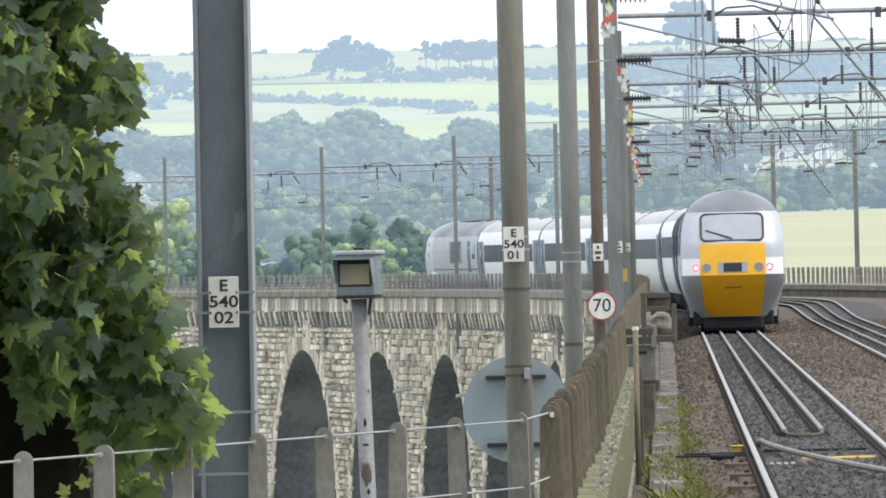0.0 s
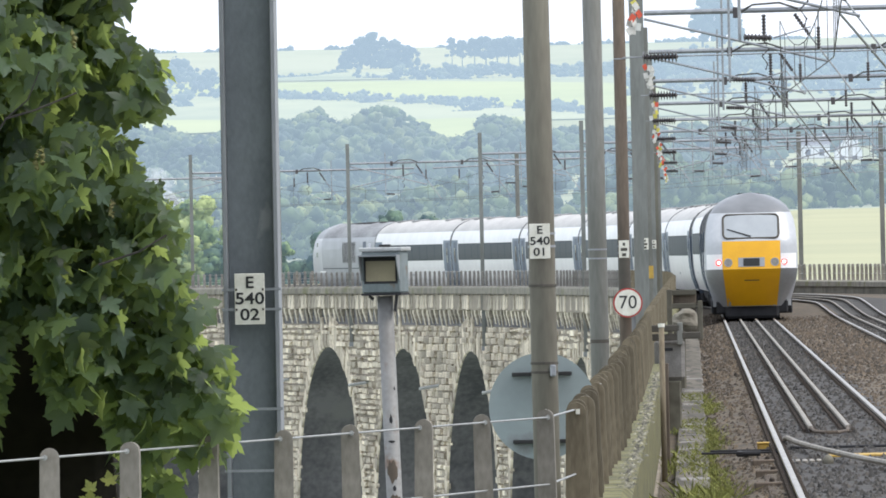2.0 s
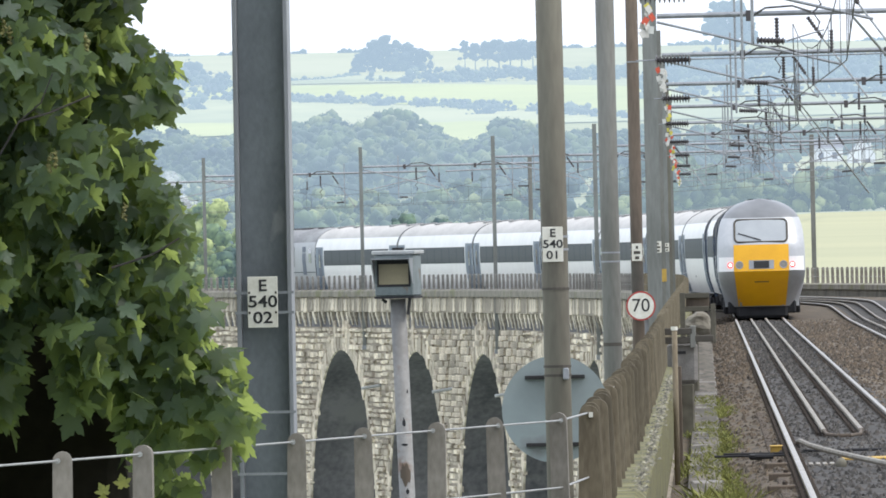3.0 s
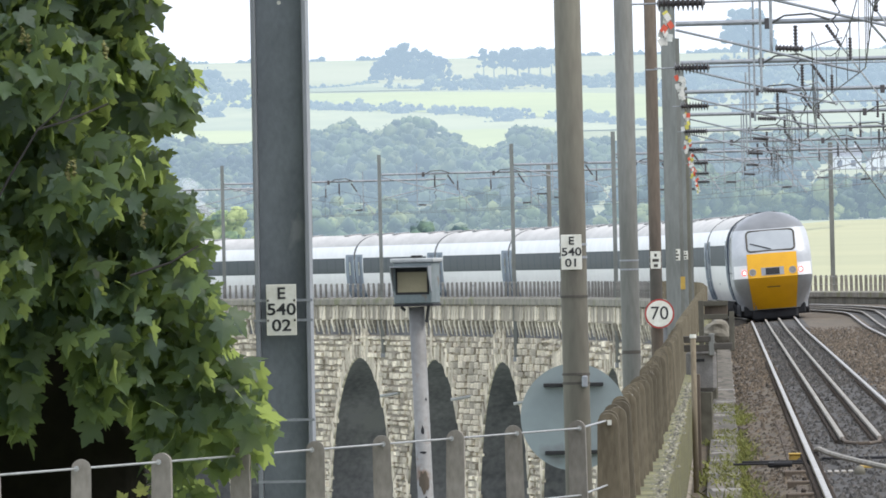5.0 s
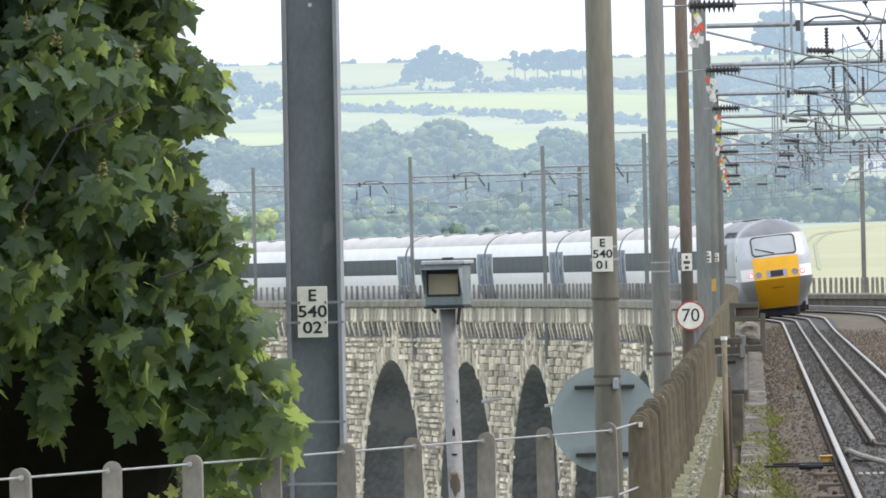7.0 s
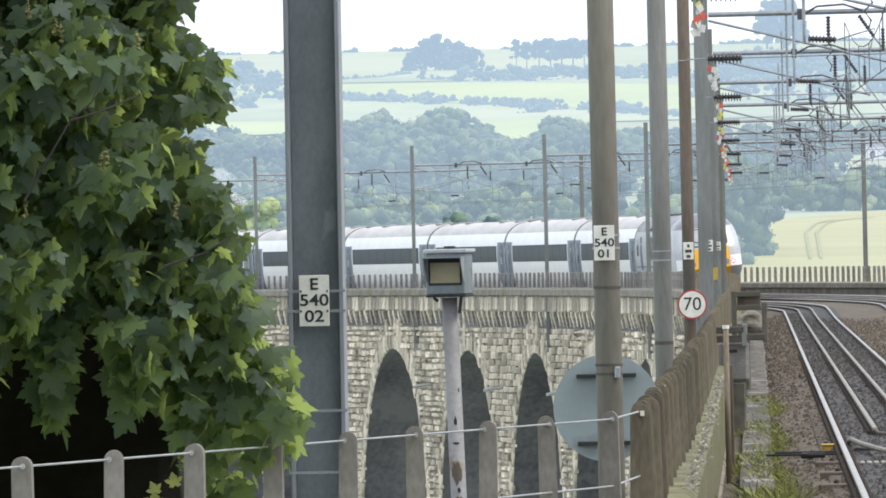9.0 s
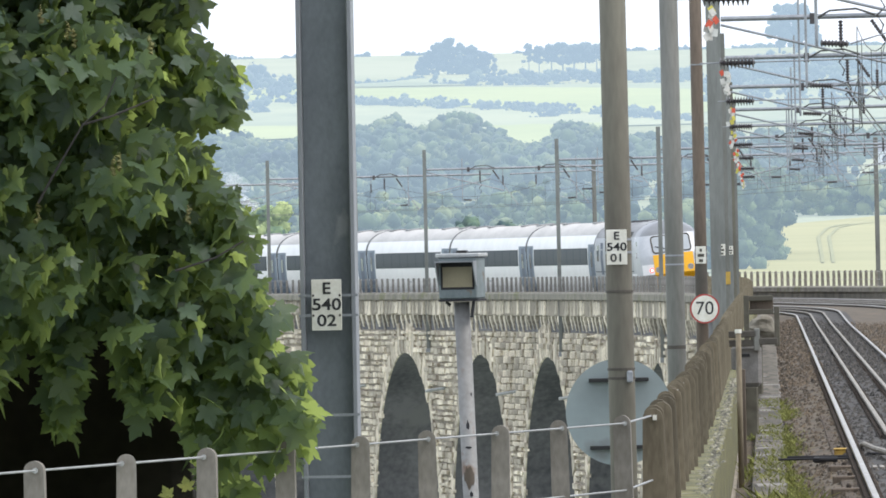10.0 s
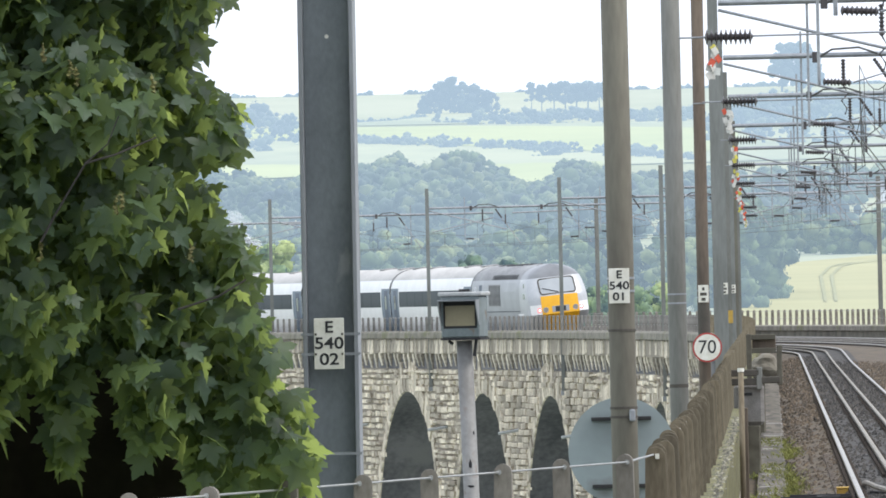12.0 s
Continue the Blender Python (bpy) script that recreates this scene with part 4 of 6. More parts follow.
def build_power_car(label):
    """Streamlined power car; the cab's nose tip at y=0, the body behind it along +y."""
    L = 17.8
    pc = thing("power_car", pose(0, 0, 0), label, "locomotive", "vehicles of the train")
    # nose in three height bands
    for z0, z1, n, m, nm in ((0.42, 1.53, 10, "nose_skirt", "nose_skirt"), (1.53, 3.2, 14, "nose_silver", "nose_shell"), (3.2, 3.8, 10, "nose_roof", "nose_roof")):
        bm = B()
        rows = []
        for z in np.linspace(z0, z1, n):
            w, wide = nose_width(z), half_width(z)
            row = [(-wide, 3.2, z)] + [(-wide, y, z) for y in (2.6, 2.1)] + [(w * t, front(w * t, z), z) for t in (-1, -0.985, -0.95, -0.9, -0.82, -0.7, -0.5, -0.25, 0, 0.25, 0.5, 0.7, 0.82, 0.9, 0.95, 0.985, 1)] + [(wide, y, z) for y in (2.1, 2.6)] + [(wide, 3.2, z)]
            rows.append([bm.verts.new((x, max(y, 0), zz)) for x, y, zz in row])
        for r0, r1 in zip(rows, rows[1:]):
            for i in range(len(r0) - 1):
                bm.faces.new((r0[i], r0[i + 1], r1[i + 1], r1[i]))
        part(nm, bm, M[m], pc, smooth=True)
    part("yellow_panel", face_panel(B(), -0.86, 0.86, 1.53, 2.36, 0.012), M["train_yellow"], pc, "bright yellow warning panel", True)
    part("yellow_skirt", face_panel(B(), -0.86, 0.86, 0.44, 1.525, 0.012, taper=0.14), M["train_yellow"], pc, "yellow lower front", True)
    ring = []
    for cx, cz, a0 in ((0.69, 3.01, 0), (-0.69, 3.01, 90), (-0.69, 2.57, 180), (0.69, 2.57, 270)):
        for k in range(6):
            a = math.radians(a0 + 18 * k)
            x, z = cx + 0.13 * math.cos(a), cz + 0.13 * math.sin(a)
            ring.append((x, front(x, z) - 0.012, z))
    ws = part("windscreen_frame", polyline(B(), ring + ring[:2], 0.032, 8), M["band_dark"], pc, "dark rubber windscreen frame", True)
    part("windscreen", face_panel(B(), -0.80, 0.80, 2.455, 3.125, 0.010), M["windscreen"], ws, "windscreen glass with the sky's reflection painted in as pale grey", True)
    part("wiper", polyline(B(), [(-0.7, front(-0.7, 2.75) - 0.05, 2.72), (0.0, front(0, 2.5) - 0.05, 2.5)], 0.018), M["black"], ws)
    part("lower_slot", face_panel(B(), -0.22, 0.22, 1.18, 1.21, 0.02), M["tube_rust"], pc)
    part("coupler_recess", face_panel(B(), -0.39, 0.39, 1.60, 1.87, 0.022), M["train_grey"], pc)
    part("coupler_cover", face_panel(B(), -0.24, 0.24, 1.62, 1.85, 0.032), M["black"], pc)
    for sx in (-1, 1):
        for x, r, m, nm in ((0.97, 0.09, "tail_lamp", "tail_light"), (0.69, 0.105, "head_lamp", "headlight")):
            y = front(sx * x, 1.73)
            lamp = part(nm, tube(B(), (sx * x, y - 0.035, 1.73), (sx * x, y + 0.05, 1.73), r, n=20), M[m if nm != "tail_light" or label.startswith("rear") else "head_lamp"], pc)
            if m == "tail_lamp" and label.startswith("rear"):
                part("bulb", tube(B(), (sx * x, y - 0.045, 1.73), (sx * x, y - 0.0355, 1.73), 0.05, n=14), M["bulb"], lamp)
            else:
                part("bezel", polyline(B(), [(sx * x + (r + 0.01) * math.cos(q * 0.5236), y - 0.03, 1.73 + (r + 0.01) * math.sin(q * 0.5236)) for q in range(13)], 0.014), M["train_grey"], lamp)
        part("cheek", face_panel(B(), min(sx * 0.866, sx * 1.33), max(sx * 0.866, sx * 1.33), 1.54, 1.98, 0.008), M["train_silver"], pc, "white panel beside the lamps", True)
        part("side_valance", box(B(), min(sx * 0.98, sx * 1.2), max(sx * 0.98, sx * 1.2), 2.5, L - 0.6, 0.2, 0.615, 0.03), M["train_under"], pc)
        bm = B()
        for z0, z1 in ((2.3, 3.05),):
            pts = [(1.55, 2.3), (2.15, 2.3), (2.15, 3.0), (1.85, 3.0)]
            bm.faces.new([bm.verts.new((sx * (half_width(z) + 0.01), y, z)) for y, z in pts])
        part("cab_side_window", bm, M["glass"], pc)
        part("side_stripe", side_panel(B(), 3.25, L - 0.1, 1.72, 1.76, sx, 0.006, 2), M["train_band"], pc)
        for y0, y1, z0, z1, m, nm in ((L - 3.2, L - 2.3, 1.1, 3.0, "train_blue", "luggage_door"), (L - 1.6, L - 0.9, 2.2, 2.9, "glass", "guard_window"), (4.2, 8.2, 1.9, 3.05, "train_grey", "body_door"), (9.0, 12.6, 2.0, 3.0, "train_roof", "radiator_grille")):
            part(nm, side_panel(B(), y0, y1, z0, z1, sx, 0.012), M[m], pc)
        for k in range(9):
            part("grille_slat", side_panel(B(), 9.1 + 0.38 * k, 9.25 + 0.38 * k, 2.05, 2.95, sx, 0.02, 3), M["train_under"], pc)
        bm = B()
        bm.faces.new([bm.verts.new((sx * (half_width(z) + 0.007), y, z)) for y, z in ((2.3, 1.55), (3.9, 1.55), (3.2, 3.15), (2.3, 3.15))])
        part("cab_flash", bm, M["train_silver"], pc, "white cab side")
    part("body_side", shell(B(), 3.2, L, 0.62, 3.2), M["train_grey"], pc, "mid-grey engine room side", True)
    part("roof", shell(B(), 3.2, L, 3.2, 3.8), M["train_roof"], pc, "sooty grey roof", True)
    part("rear_end", cap(B(), L), M["train_blue"], pc)
    for y, h, w, l in ((6.4, 0.0, 0.3, 1.4), (8.6, 0.01, 0.34, 1.8), (11.2, 0.01, 0.36, 2.4), (14.6, 0.01, 0.3, 1.2)):
        part("roof_grille", box(B(), -w, w, y - l / 2, y + l / 2, 3.72, 3.8 + h, 0.03), M["train_under"], pc)
    for k in range(14):
        part("roof_louvre", side_panel(B(), 4.4 + 0.55 * k, 4.7 + 0.55 * k, 3.22, 3.42, -1, 0.02, 3), M["train_under"], pc)
    part("roof_rib", tube(B(), (0, L - 0.25, 2.0), (0, L - 0.1, 2.0), 0.01), M["train_under"], pc)
    part("underframe", box(B(), -1.12, 1.12, 2.4, L - 0.3, 0.42, 0.66, 0.04), M["train_under"], pc)
    part("fuel_tank", box(B(), -1.2, 1.2, 6.8, 11.0, 0.28, 0.6, 0.08), M["train_under"], pc)
    part("obstacle_plough", box(B(), -0.80, 0.80, 1.42, 1.6, 0.06, 0.60, 0.08), M["train_under"], pc)
    for x in (-0.87, 0.87):
        part("buffer_beam_step", box(B(), x - 0.2, x + 0.2, 1.65, 2.0, 0.2, 0.6, 0.05), M["train_under"], pc)
    bogie(pc, 3.9)
    bogie(pc, 14.2)
    return pc


def build_coach():
    L = 23.0
    co = thing("coach", pose(0, 0, 0), "silver passenger coach with dark window band and blue-grey doors", "railway coach", "vehicles of the train")
    a, b = 0.14, L - 0.14
    part("body_side", shell(B(), a, b, 0.75, 3.34), M["train_silver"], co, "silver-white body side", True)
    part("roof", shell(B(), a, b, 3.34, 3.8), M["train_coach_roof"], co, "pale grey curved roof", True)
    for y, f in ((a, True), (b, False)):
        part("end_wall", cap(B(), y, f), M["train_blue"], co)
    part("gangway", box(B(), -0.75, 0.75, -0.02, a - 0.002, 0.9, 3.2, 0.05), M["train_under"], co)
    part("gangway", box(B(), -0.75, 0.75, b + 0.002, L + 0.01, 0.9, 3.2, 0.05), M["train_under"], co)
    for sx in (-1, 1):
        wb = part("window_band", side_panel(B(), 2.5, L - 2.5, 2.05, 2.79, sx, 0.006), M["train_band"], co, "dark window band")
        for k in range(8):
            y = 2.75 + k * 2.22
            part("window", side_panel(B(), y, y + 1.95, 2.11, 2.73, sx, 0.012), M["dark_glass"], wb)
        for y in (0.2, L - 2.3):
            dr = part("door_panel", side_panel(B(), y, y + 2.1, 0.8, 2.95, sx, 0.01, 6), M["door_blue"], co, "blue-grey vestibule panel")
            part("door", side_panel(B(), y + 0.5, y + 1.4, 0.9, 2.85, sx, 0.018, 5), M["train_blue"], dr)
            part("door_window", side_panel(B(), y + 0.75, y + 1.15, 1.95, 2.6, sx, 0.024, 3), M["glass"], dr)
        part("vent_grille", side_panel(B(), 11, 12.2, 1.35, 1.42, sx, 0.01, 2), M["train_grey"], co)
        part("underskirt", side_panel(B(), 4.5, L - 4.5, 0.45, 0.78, sx, -0.06, 2), M["train_under"], co)
    for y in (a, b):
        part("roof_edge", tube(B(), (-0.8, y, 3.55), (0.8, y, 3.55), 0.03, n=6), M["train_roof"], co)
        bm = B()
        pts = [(sx * (half_width(z) + 0.015), y, z) for sx, z in [(-1, q[1]) for q in OUT[6:]] + [(1, q[1]) for q in OUT[6:][::-1]]]
        polyline(bm, [Vector(p) for p in pts], 0.02, 5)
        part("roof_rib", bm, M["train_roof"], co)
    for y in (2.0, 6.5, 16.5, 21.0):
        part("roof_vent", box(B(), -0.35, 0.35, y - 0.5, y + 0.5, 3.76, 3.84, 0.02), M["train_roof"], co)
    part("underframe", box(B(), -1.05, 1.05, 5.0, 18.0, 0.3, 0.8, 0.06), M["train_under"], co)
    bogie(co, 3.5)
    bogie(co, 19.5)
    return co


M["train_coach_roof"] = mat("train_coach_roof", (0.53, 0.505, 0.465), (0.38, 0.36, 0.33), 0.5, scale=0.8, fine=8, bump=0.03, stretch=(1, 0.3, 1))
TRAIN = [(build_power_car("rear power car, silver-grey with yellow end, red tail lights"), 0.0, 17.8, False)]
coach = build_coach()
TRAIN.append((coach, 17.8, 23.0, False))
for k in range(1, 9):
    TRAIN.append((copy_thing(coach, pose(0, 0, 0)), 17.8 + 23 * k, 23.0, False))
TRAIN.append((build_power_car("leading power car, grey with sooty roof grilles"), 17.8 + 23 * 9, 17.8, True))


def vehicle_pose(t, ahead, L, turned):
    s = 330.0 + 20.18 * t + ahead
    pa, pb = way(s + L * 0.18), way(s + L * 0.82)
    d = pb - pa
    yaw = math.degrees(math.atan2(-d.x, d.y))
    c = cant(s + L / 2 - 28)
    start = (pa + pb) / 2 - d.normalized() * L / 2
    m = Matrix.Translation(start + Vector((0, 0, 0.75 * math.tan(c) - 0.04 - 2.8 * drop(s + L / 2)))) @ pose(0, 0, 0, 0, 0, yaw) @ pose(0, 0, 0, 0, -math.degrees(c), 0)
    return m @ pose(0, L, 0, 0, 0, 180) if turned else m


# ---- signal lamp on its post ----
def build_signal():
    sg = thing("lamp_on_post", pose(-0.37, 80, 0), "weathered grey hooded lamp box on a rusting round post", "signal lamp")
    part("post", tube(B(), (0.15, 0, -4), (0.0, 0, 1.95), 0.05, n=20), M["post_rust"], sg, "grey post with rust patches", True)
    bm = box(B(), -0.145, 0.145, -0.12, 0.16, 1.97, 2.235, 0.008)
    head = part("lamp_box", bm, M["signal_grey"], sg, "grey metal lamp housing")
    head.matrix_basis = pose(0, 0, 0, 0, 0, -11) @ Matrix.Diagonal((0.86, 1, 1, 1))
    part("lens_frame", box(B(), -0.126, 0.126, -0.1235, -0.1203, 2.03, 2.2, 0.001), M["train_under"], head, "dark recessed frame")
    part("lid", box(B(), -0.165, 0.165, -0.13, 0.18, 2.236, 2.262, 0.006), M["lid_grey"], head, "pale sheet lid")
    part("lens", box(B(), -0.112, 0.112, -0.1265, -0.1236, 2.045, 2.175, 0.001), M["lens"], head, "dull yellow-brown lens")
    bm = B()
    box(bm, -0.146, 0.146, -0.235, -0.121, 2.204, 2.213)
    for x in (-0.142, 0.142):
        lip = [(-0.121, 2.2035), (-0.232, 2.2035), (-0.215, 2.16), (-0.135, 2.05), (-0.121, 2.05)]
        a, b = [bm.verts.new((x - 0.004, y, z)) for y, z in lip], [bm.verts.new((x + 0.004, y, z)) for y, z in lip]
        bm.faces.new(a), bm.faces.new(b[::-1])
        for k in range(5):
            bm.faces.new((a[k], b[k], b[(k + 1) % 5], a[(k + 1) % 5]))
    part("hood", bm, M["galv"], head, "pale sheet hood over the lens")
    part("finial", box(B(), -0.03, 0.05, -0.02, 0.02, 2.263, 2.28), M["black"], head)
    for x, z0, z1 in ((-0.1, 1.93, 1.97), (0.1, 1.85, 1.97)):
        part("cable", polyline(B(), [(x, -0.03, z1), (x - 0.01, -0.03, (z0 + z1) / 2), (x * 0.8, -0.03, z0)], 0.012), M["black"], head)
    part("base_flange", box(B(), -0.15, 0.15, -0.12, 0.16, 1.955, 1.969), M["train_under"], head)
    rng = random.Random(8)
    for z, hh, a0, a1, m in ((1.16, 0.07, -1.75, -1.35, "train_under"), (1.02, 0.02, -2.0, -1.2, "train_under"), (0.83, 0.16, -2.4, -1.0, "tube_rust"), (0.64, 0.1, -2.2, -0.6, "tube_rust"), (1.36, 0.03, -1.0, -0.8, "train_under"), (0.72, 0.05, -1.7, -1.3, "train_under")):
        bm = B()
        top, low = [], []
        for a in np.linspace(a0, a1, 8):
            e = 0.3 + 0.7 * math.sin((a - a0) / (a1 - a0) * 2.9 + 0.1)
            for row, sgn in ((top, 1), (low, -1)):
                zz = z + sgn * hh * 0.5 * e * rng.uniform(0.5, 1.1)
                x0 = 0.0 + (1.95 - zz) * 0.0252
                row.append(bm.verts.new((x0 + 0.0515 * math.cos(a), 0.0515 * math.sin(a), zz)))
        for k in range(7):
            bm.faces.new((low[k], low[k + 1], top[k + 1], top[k]))
        part("rust_flake", bm, M[m], sg, "dark flake of rust")


build_signal()


# ---- lineside furniture between parapet and ballast ----
def build_lineside():
    po = thing("stub_post", way_pose(134, -2.10, -0.3), "short grey concrete post standing beside the parapet", "post")
    part("shaft", tube(B(), (0, 0, -0.02), (0, 0, 1.66), 0.03, n=14), M["fence_concrete"], po, smooth=True)
    part("cap", tube(B(), (0, 0, 1.66), (0, 0, 1.70), 0.036, n=14), M["plate_white"], po)
    po2 = thing("stub_post", way_pose(142, -2.09, -0.3), "dark steel post beside a lineside cabinet", "post")
    part("shaft", box(B(), -0.04, 0.04, -0.05, 0.05, -0.02, 1.2, 0.008), M["tube_rust"], po2)
    st = thing("lineside_stage", way_pose(168, -2.02, -0.3), "grey equipment cabinet under two dark beams beside the parapet", "equipment cabinet")
    part("cabinet", box(B(), -0.27, 0.14, -0.2, 0.2, 0.72, 1.28, 0.05), M["grey_concrete"], st, "worn grey cabinet")
    part("pier", box(B(), -0.1, 0.08, -0.2, 0.2, -0.02, 0.72, 0.02), M["wall_dark"], st)
    for z, x0, x1, y in ((1.43, -0.30, 0.08, -0.3), (1.33, 0.10, 0.36, -0.3), (1.31, -0.30, 0.10, -0.28)):
        part("beam", box(B(), x0, x1, y - 0.06, y + 0.06, z - 0.05, z + 0.04, 0.01), M["band_dark"], st)
    part("bracket", box(B(), 0.04, 0.12, -0.36, -0.2, 1.2, 1.5, 0.01), M["tube_grey"], st)
    part("slot", box(B(), -0.2, -0.02, -0.215, -0.201, 1.12, 1.16), M["black"], st)
    st2 = thing("lineside_stage", way_pose(215, -1.9, -0.3), "weathered concrete frame over a mossy rounded block", "concrete frame")
    bm = B()
    bmesh.ops.create_icosphere(bm, subdivisions=3, radius=0.24)
    for v in bm.verts:
        k = 1.12 - 1.3 * max(v.co.z, -0.1)
        v.co = Vector((v.co.x * k, v.co.y, v.co.z * 0.9 + 1.22)) + 0.07 * noise.noise_vector(v.co * 5) + 0.02 * noise.noise_vector(v.co * 22)
    part("block", bm, M["coping"], st2, "weathered uneven stone block")
    part("pier", box(B(), -0.2, 0.0, -0.2, 0.2, -0.02, 1.08, 0.03), M["wall_dark"], st2)
    for z in (1.73, 1.50):
        part("beam", box(B(), -0.28, 0.2, -0.45, -0.35, z - 0.05, z + 0.04, 0.01), M["wall_dark"], st2)
    for x in (-0.26, 0.26):
        part("upright", box(B(), x - 0.045, x + 0.045, -0.46, -0.34, 0.9 if x > 0 else -0.02, 1.78 - 0.2 * (x > 0), 0.01), M["wall_dark"], st2)
    part("board", box(B(), -0.2, 0.2, -0.34, -0.3, 1.50, 1.72, 0.01), M["tube_rust"], st2)
    # cable trough lids
    tr = thing("cable_trough", pose(0, 0, 0), "pale broken concrete cable trough lids beside the ballast", "trough", kind="structure")
    bm = box(B(), -0.16, 0.16, -0.44, 0.44, -0.3, -0.22, 0.01)
    me = bpy.data.meshes.new("lid")
    bm.to_mesh(me)
    bm.free()
    me.materials.append(M["grey_concrete"])
    part("path", strip(B(), steps(116, 420, 8), [(-2.0, -0.29), (-1.98, -0.215), (-1.64, -0.205), (-1.58, -0.29)]), M["path"], tr, "pale gritty walkway")
    rng = random.Random(3)
    for i in range(150):
        if rng.random() < 0.5:
            share("lid", me, tr, way_pose(112 + 0.92 * i, -1.80 + rng.uniform(-0.03, 0.03), rng.uniform(-0.01, 0.02)) @ pose(0, 0, 0, rng.uniform(-1, 1), rng.uniform(-2, 2), rng.uniform(-4, 4)))
    # rough stones along the coping
    rng = np.random.default_rng(5)
    vs, fs = [], []
    for i in range(1300):
        p = way(82 + 75 * rng.random(), -2.23 + rng.normal() * 0.03, WALL_TOP - 0.005)
        r = 0.006 + 0.02 * rng.random() ** 2
        k = len(vs)
        for dx, dy, dz in ((1, 0, 0), (0, 2, 0), (-1, 0, 0), (0, -2, 0), (0.2, 0.1, 0.8)):
            vs.append((p.x + r * dx, p.y + r * dy, p.z + r * dz))
        fs += [(k, k + 1, k + 4), (k + 1, k + 2, k + 4), (k + 2, k + 3, k + 4), (k + 3, k, k + 4)]
    me = bpy.data.meshes.new("coping_grit")
    me.from_pydata(vs, [], fs)
    me.materials.append(M["lichen"])
    tagged(new("coping_grit", me), "pale grit and lichen crust on the parapet coping", "lichen", kind="stuff")
    # weeds
    vs, fs = [], []
    for i in range(26000):
        s = 96 + 110 * rng.random() ** 1.6
        c = -1.64 + 0.16 * math.sin(s * 0.21) + rng.normal() * 0.15
        if noise.noise(Vector((s * 0.12, 3.1, 0))) < -0.15:
            continue
        p = way(s, min(max(c, -2.1), -0.95), -0.27)
        h = (0.02 + 0.12 * rng.random() ** 1.7) * (1.5 * max(0.5, 0.9 + noise.noise(Vector((s * 0.3, c * 5, 0)))) if s < 122 else 0.85)
        a, w, lean = rng.random() * 6.28, 0.004 + 0.009 * rng.random(), rng.normal() * 0.7
        k = len(vs)
        dx, dy = math.cos(a) * w, math.sin(a) * w
        vs += [(p.x - dx, p.y - dy, p.z), (p.x + dx, p.y + dy, p.z), (p.x + dx + lean * h * 0.5, p.y + dy, p.z + h * 0.6), (p.x + lean * h, p.y, p.z + h)]
        fs += [(k, k + 1, k + 2), (k, k + 2, k + 3)]
    me = bpy.data.meshes.new("weeds")
    me.from_pydata(vs, [], fs)
    me.materials.append(M["weed"])
    tagged(new("weeds", me), "yellow-green weeds growing along the ballast edge", "weeds", kind="stuff")


M["lichen"] = mat("lichen", (0.27, 0.255, 0.19), (0.07, 0.065, 0.045), 0.95, island=0.75)
build_lineside()


# ---- sycamore ----
def leaf_outline():
    half = [(0.0, 0.02), (0.10, -0.07), (0.22, -0.14), (0.31, -0.06), (0.47, -0.05), (0.42, 0.07), (0.35, 0.17), (0.50, 0.25), (0.58, 0.34), (0.74, 0.58), (0.58, 0.57), (0.47, 0.62), (0.27, 0.52), (0.33, 0.72), (0.20, 0.79), (0.14, 0.93), (0.0, 1.12)]
    return half


def leaf_geo(rng, size):
    """One palmate leaf, stalk at the origin, tip along +y, folded a little on its midrib."""
    half = leaf_outline()
    fold, curl = rng.uniform(-0.1, 0.3), rng.uniform(0.1, 0.7)
    vs = [(0.0, 0.35, 0.0)]
    for sx in (1, -1):
        for x, y in half:
            vs.append((sx * x * size, y * size, (abs(x) * fold - curl * y * y * 0.5) * size + rng.uniform(-0.015, 0.015) * size))
    vs[0] = (0.0, 0.35 * size, -curl * 0.06 * size)
    n = len(half)
    fs = []
    for i in range(n - 1):
        fs += [(0, 1 + i, 2 + i), (0, 2 + n + i, 1 + n + i)]
    return vs, fs


def tree_edge(z):
    """How far the crown reaches to the right at that height."""
    return float(np.interp(z, (0.9, 1.08, 1.25, 1.45, 1.67, 1.9, 2.36, 2.6, 2.75, 2.9, 3.05, 3.16, 3.3, 3.43, 3.62, 3.75, 4.0, 4.6),
                           (-1.40, -1.30, -1.07, -1.01, -1.06, -1.17, -1.32, -1.40, -1.46, -1.49, -1.39, -1.33, -1.46, -1.64, -1.55, -1.42, -1.40, -1.5)))


def in_hollow(x, y, z):
    """Gap low in the crown, cleared of leaves to look shaded from the line's side."""
    k = 62.7 / y
    xx, zz = x * k, 2.23 + (z - 2.23) * k
    edge = -1.47 - 0.3 * noise.noise(Vector((zz * 3.5, 0.4, 2))) - 0.6 * max(0, zz - 1.15)
    return -2.8 < xx < edge and zz < 1.74 + 0.5 * noise.noise(Vector((xx * 5, 0, 5))) + 0.2 * noise.noise(Vector((xx * 13, y * 2, 8))) and y < 70


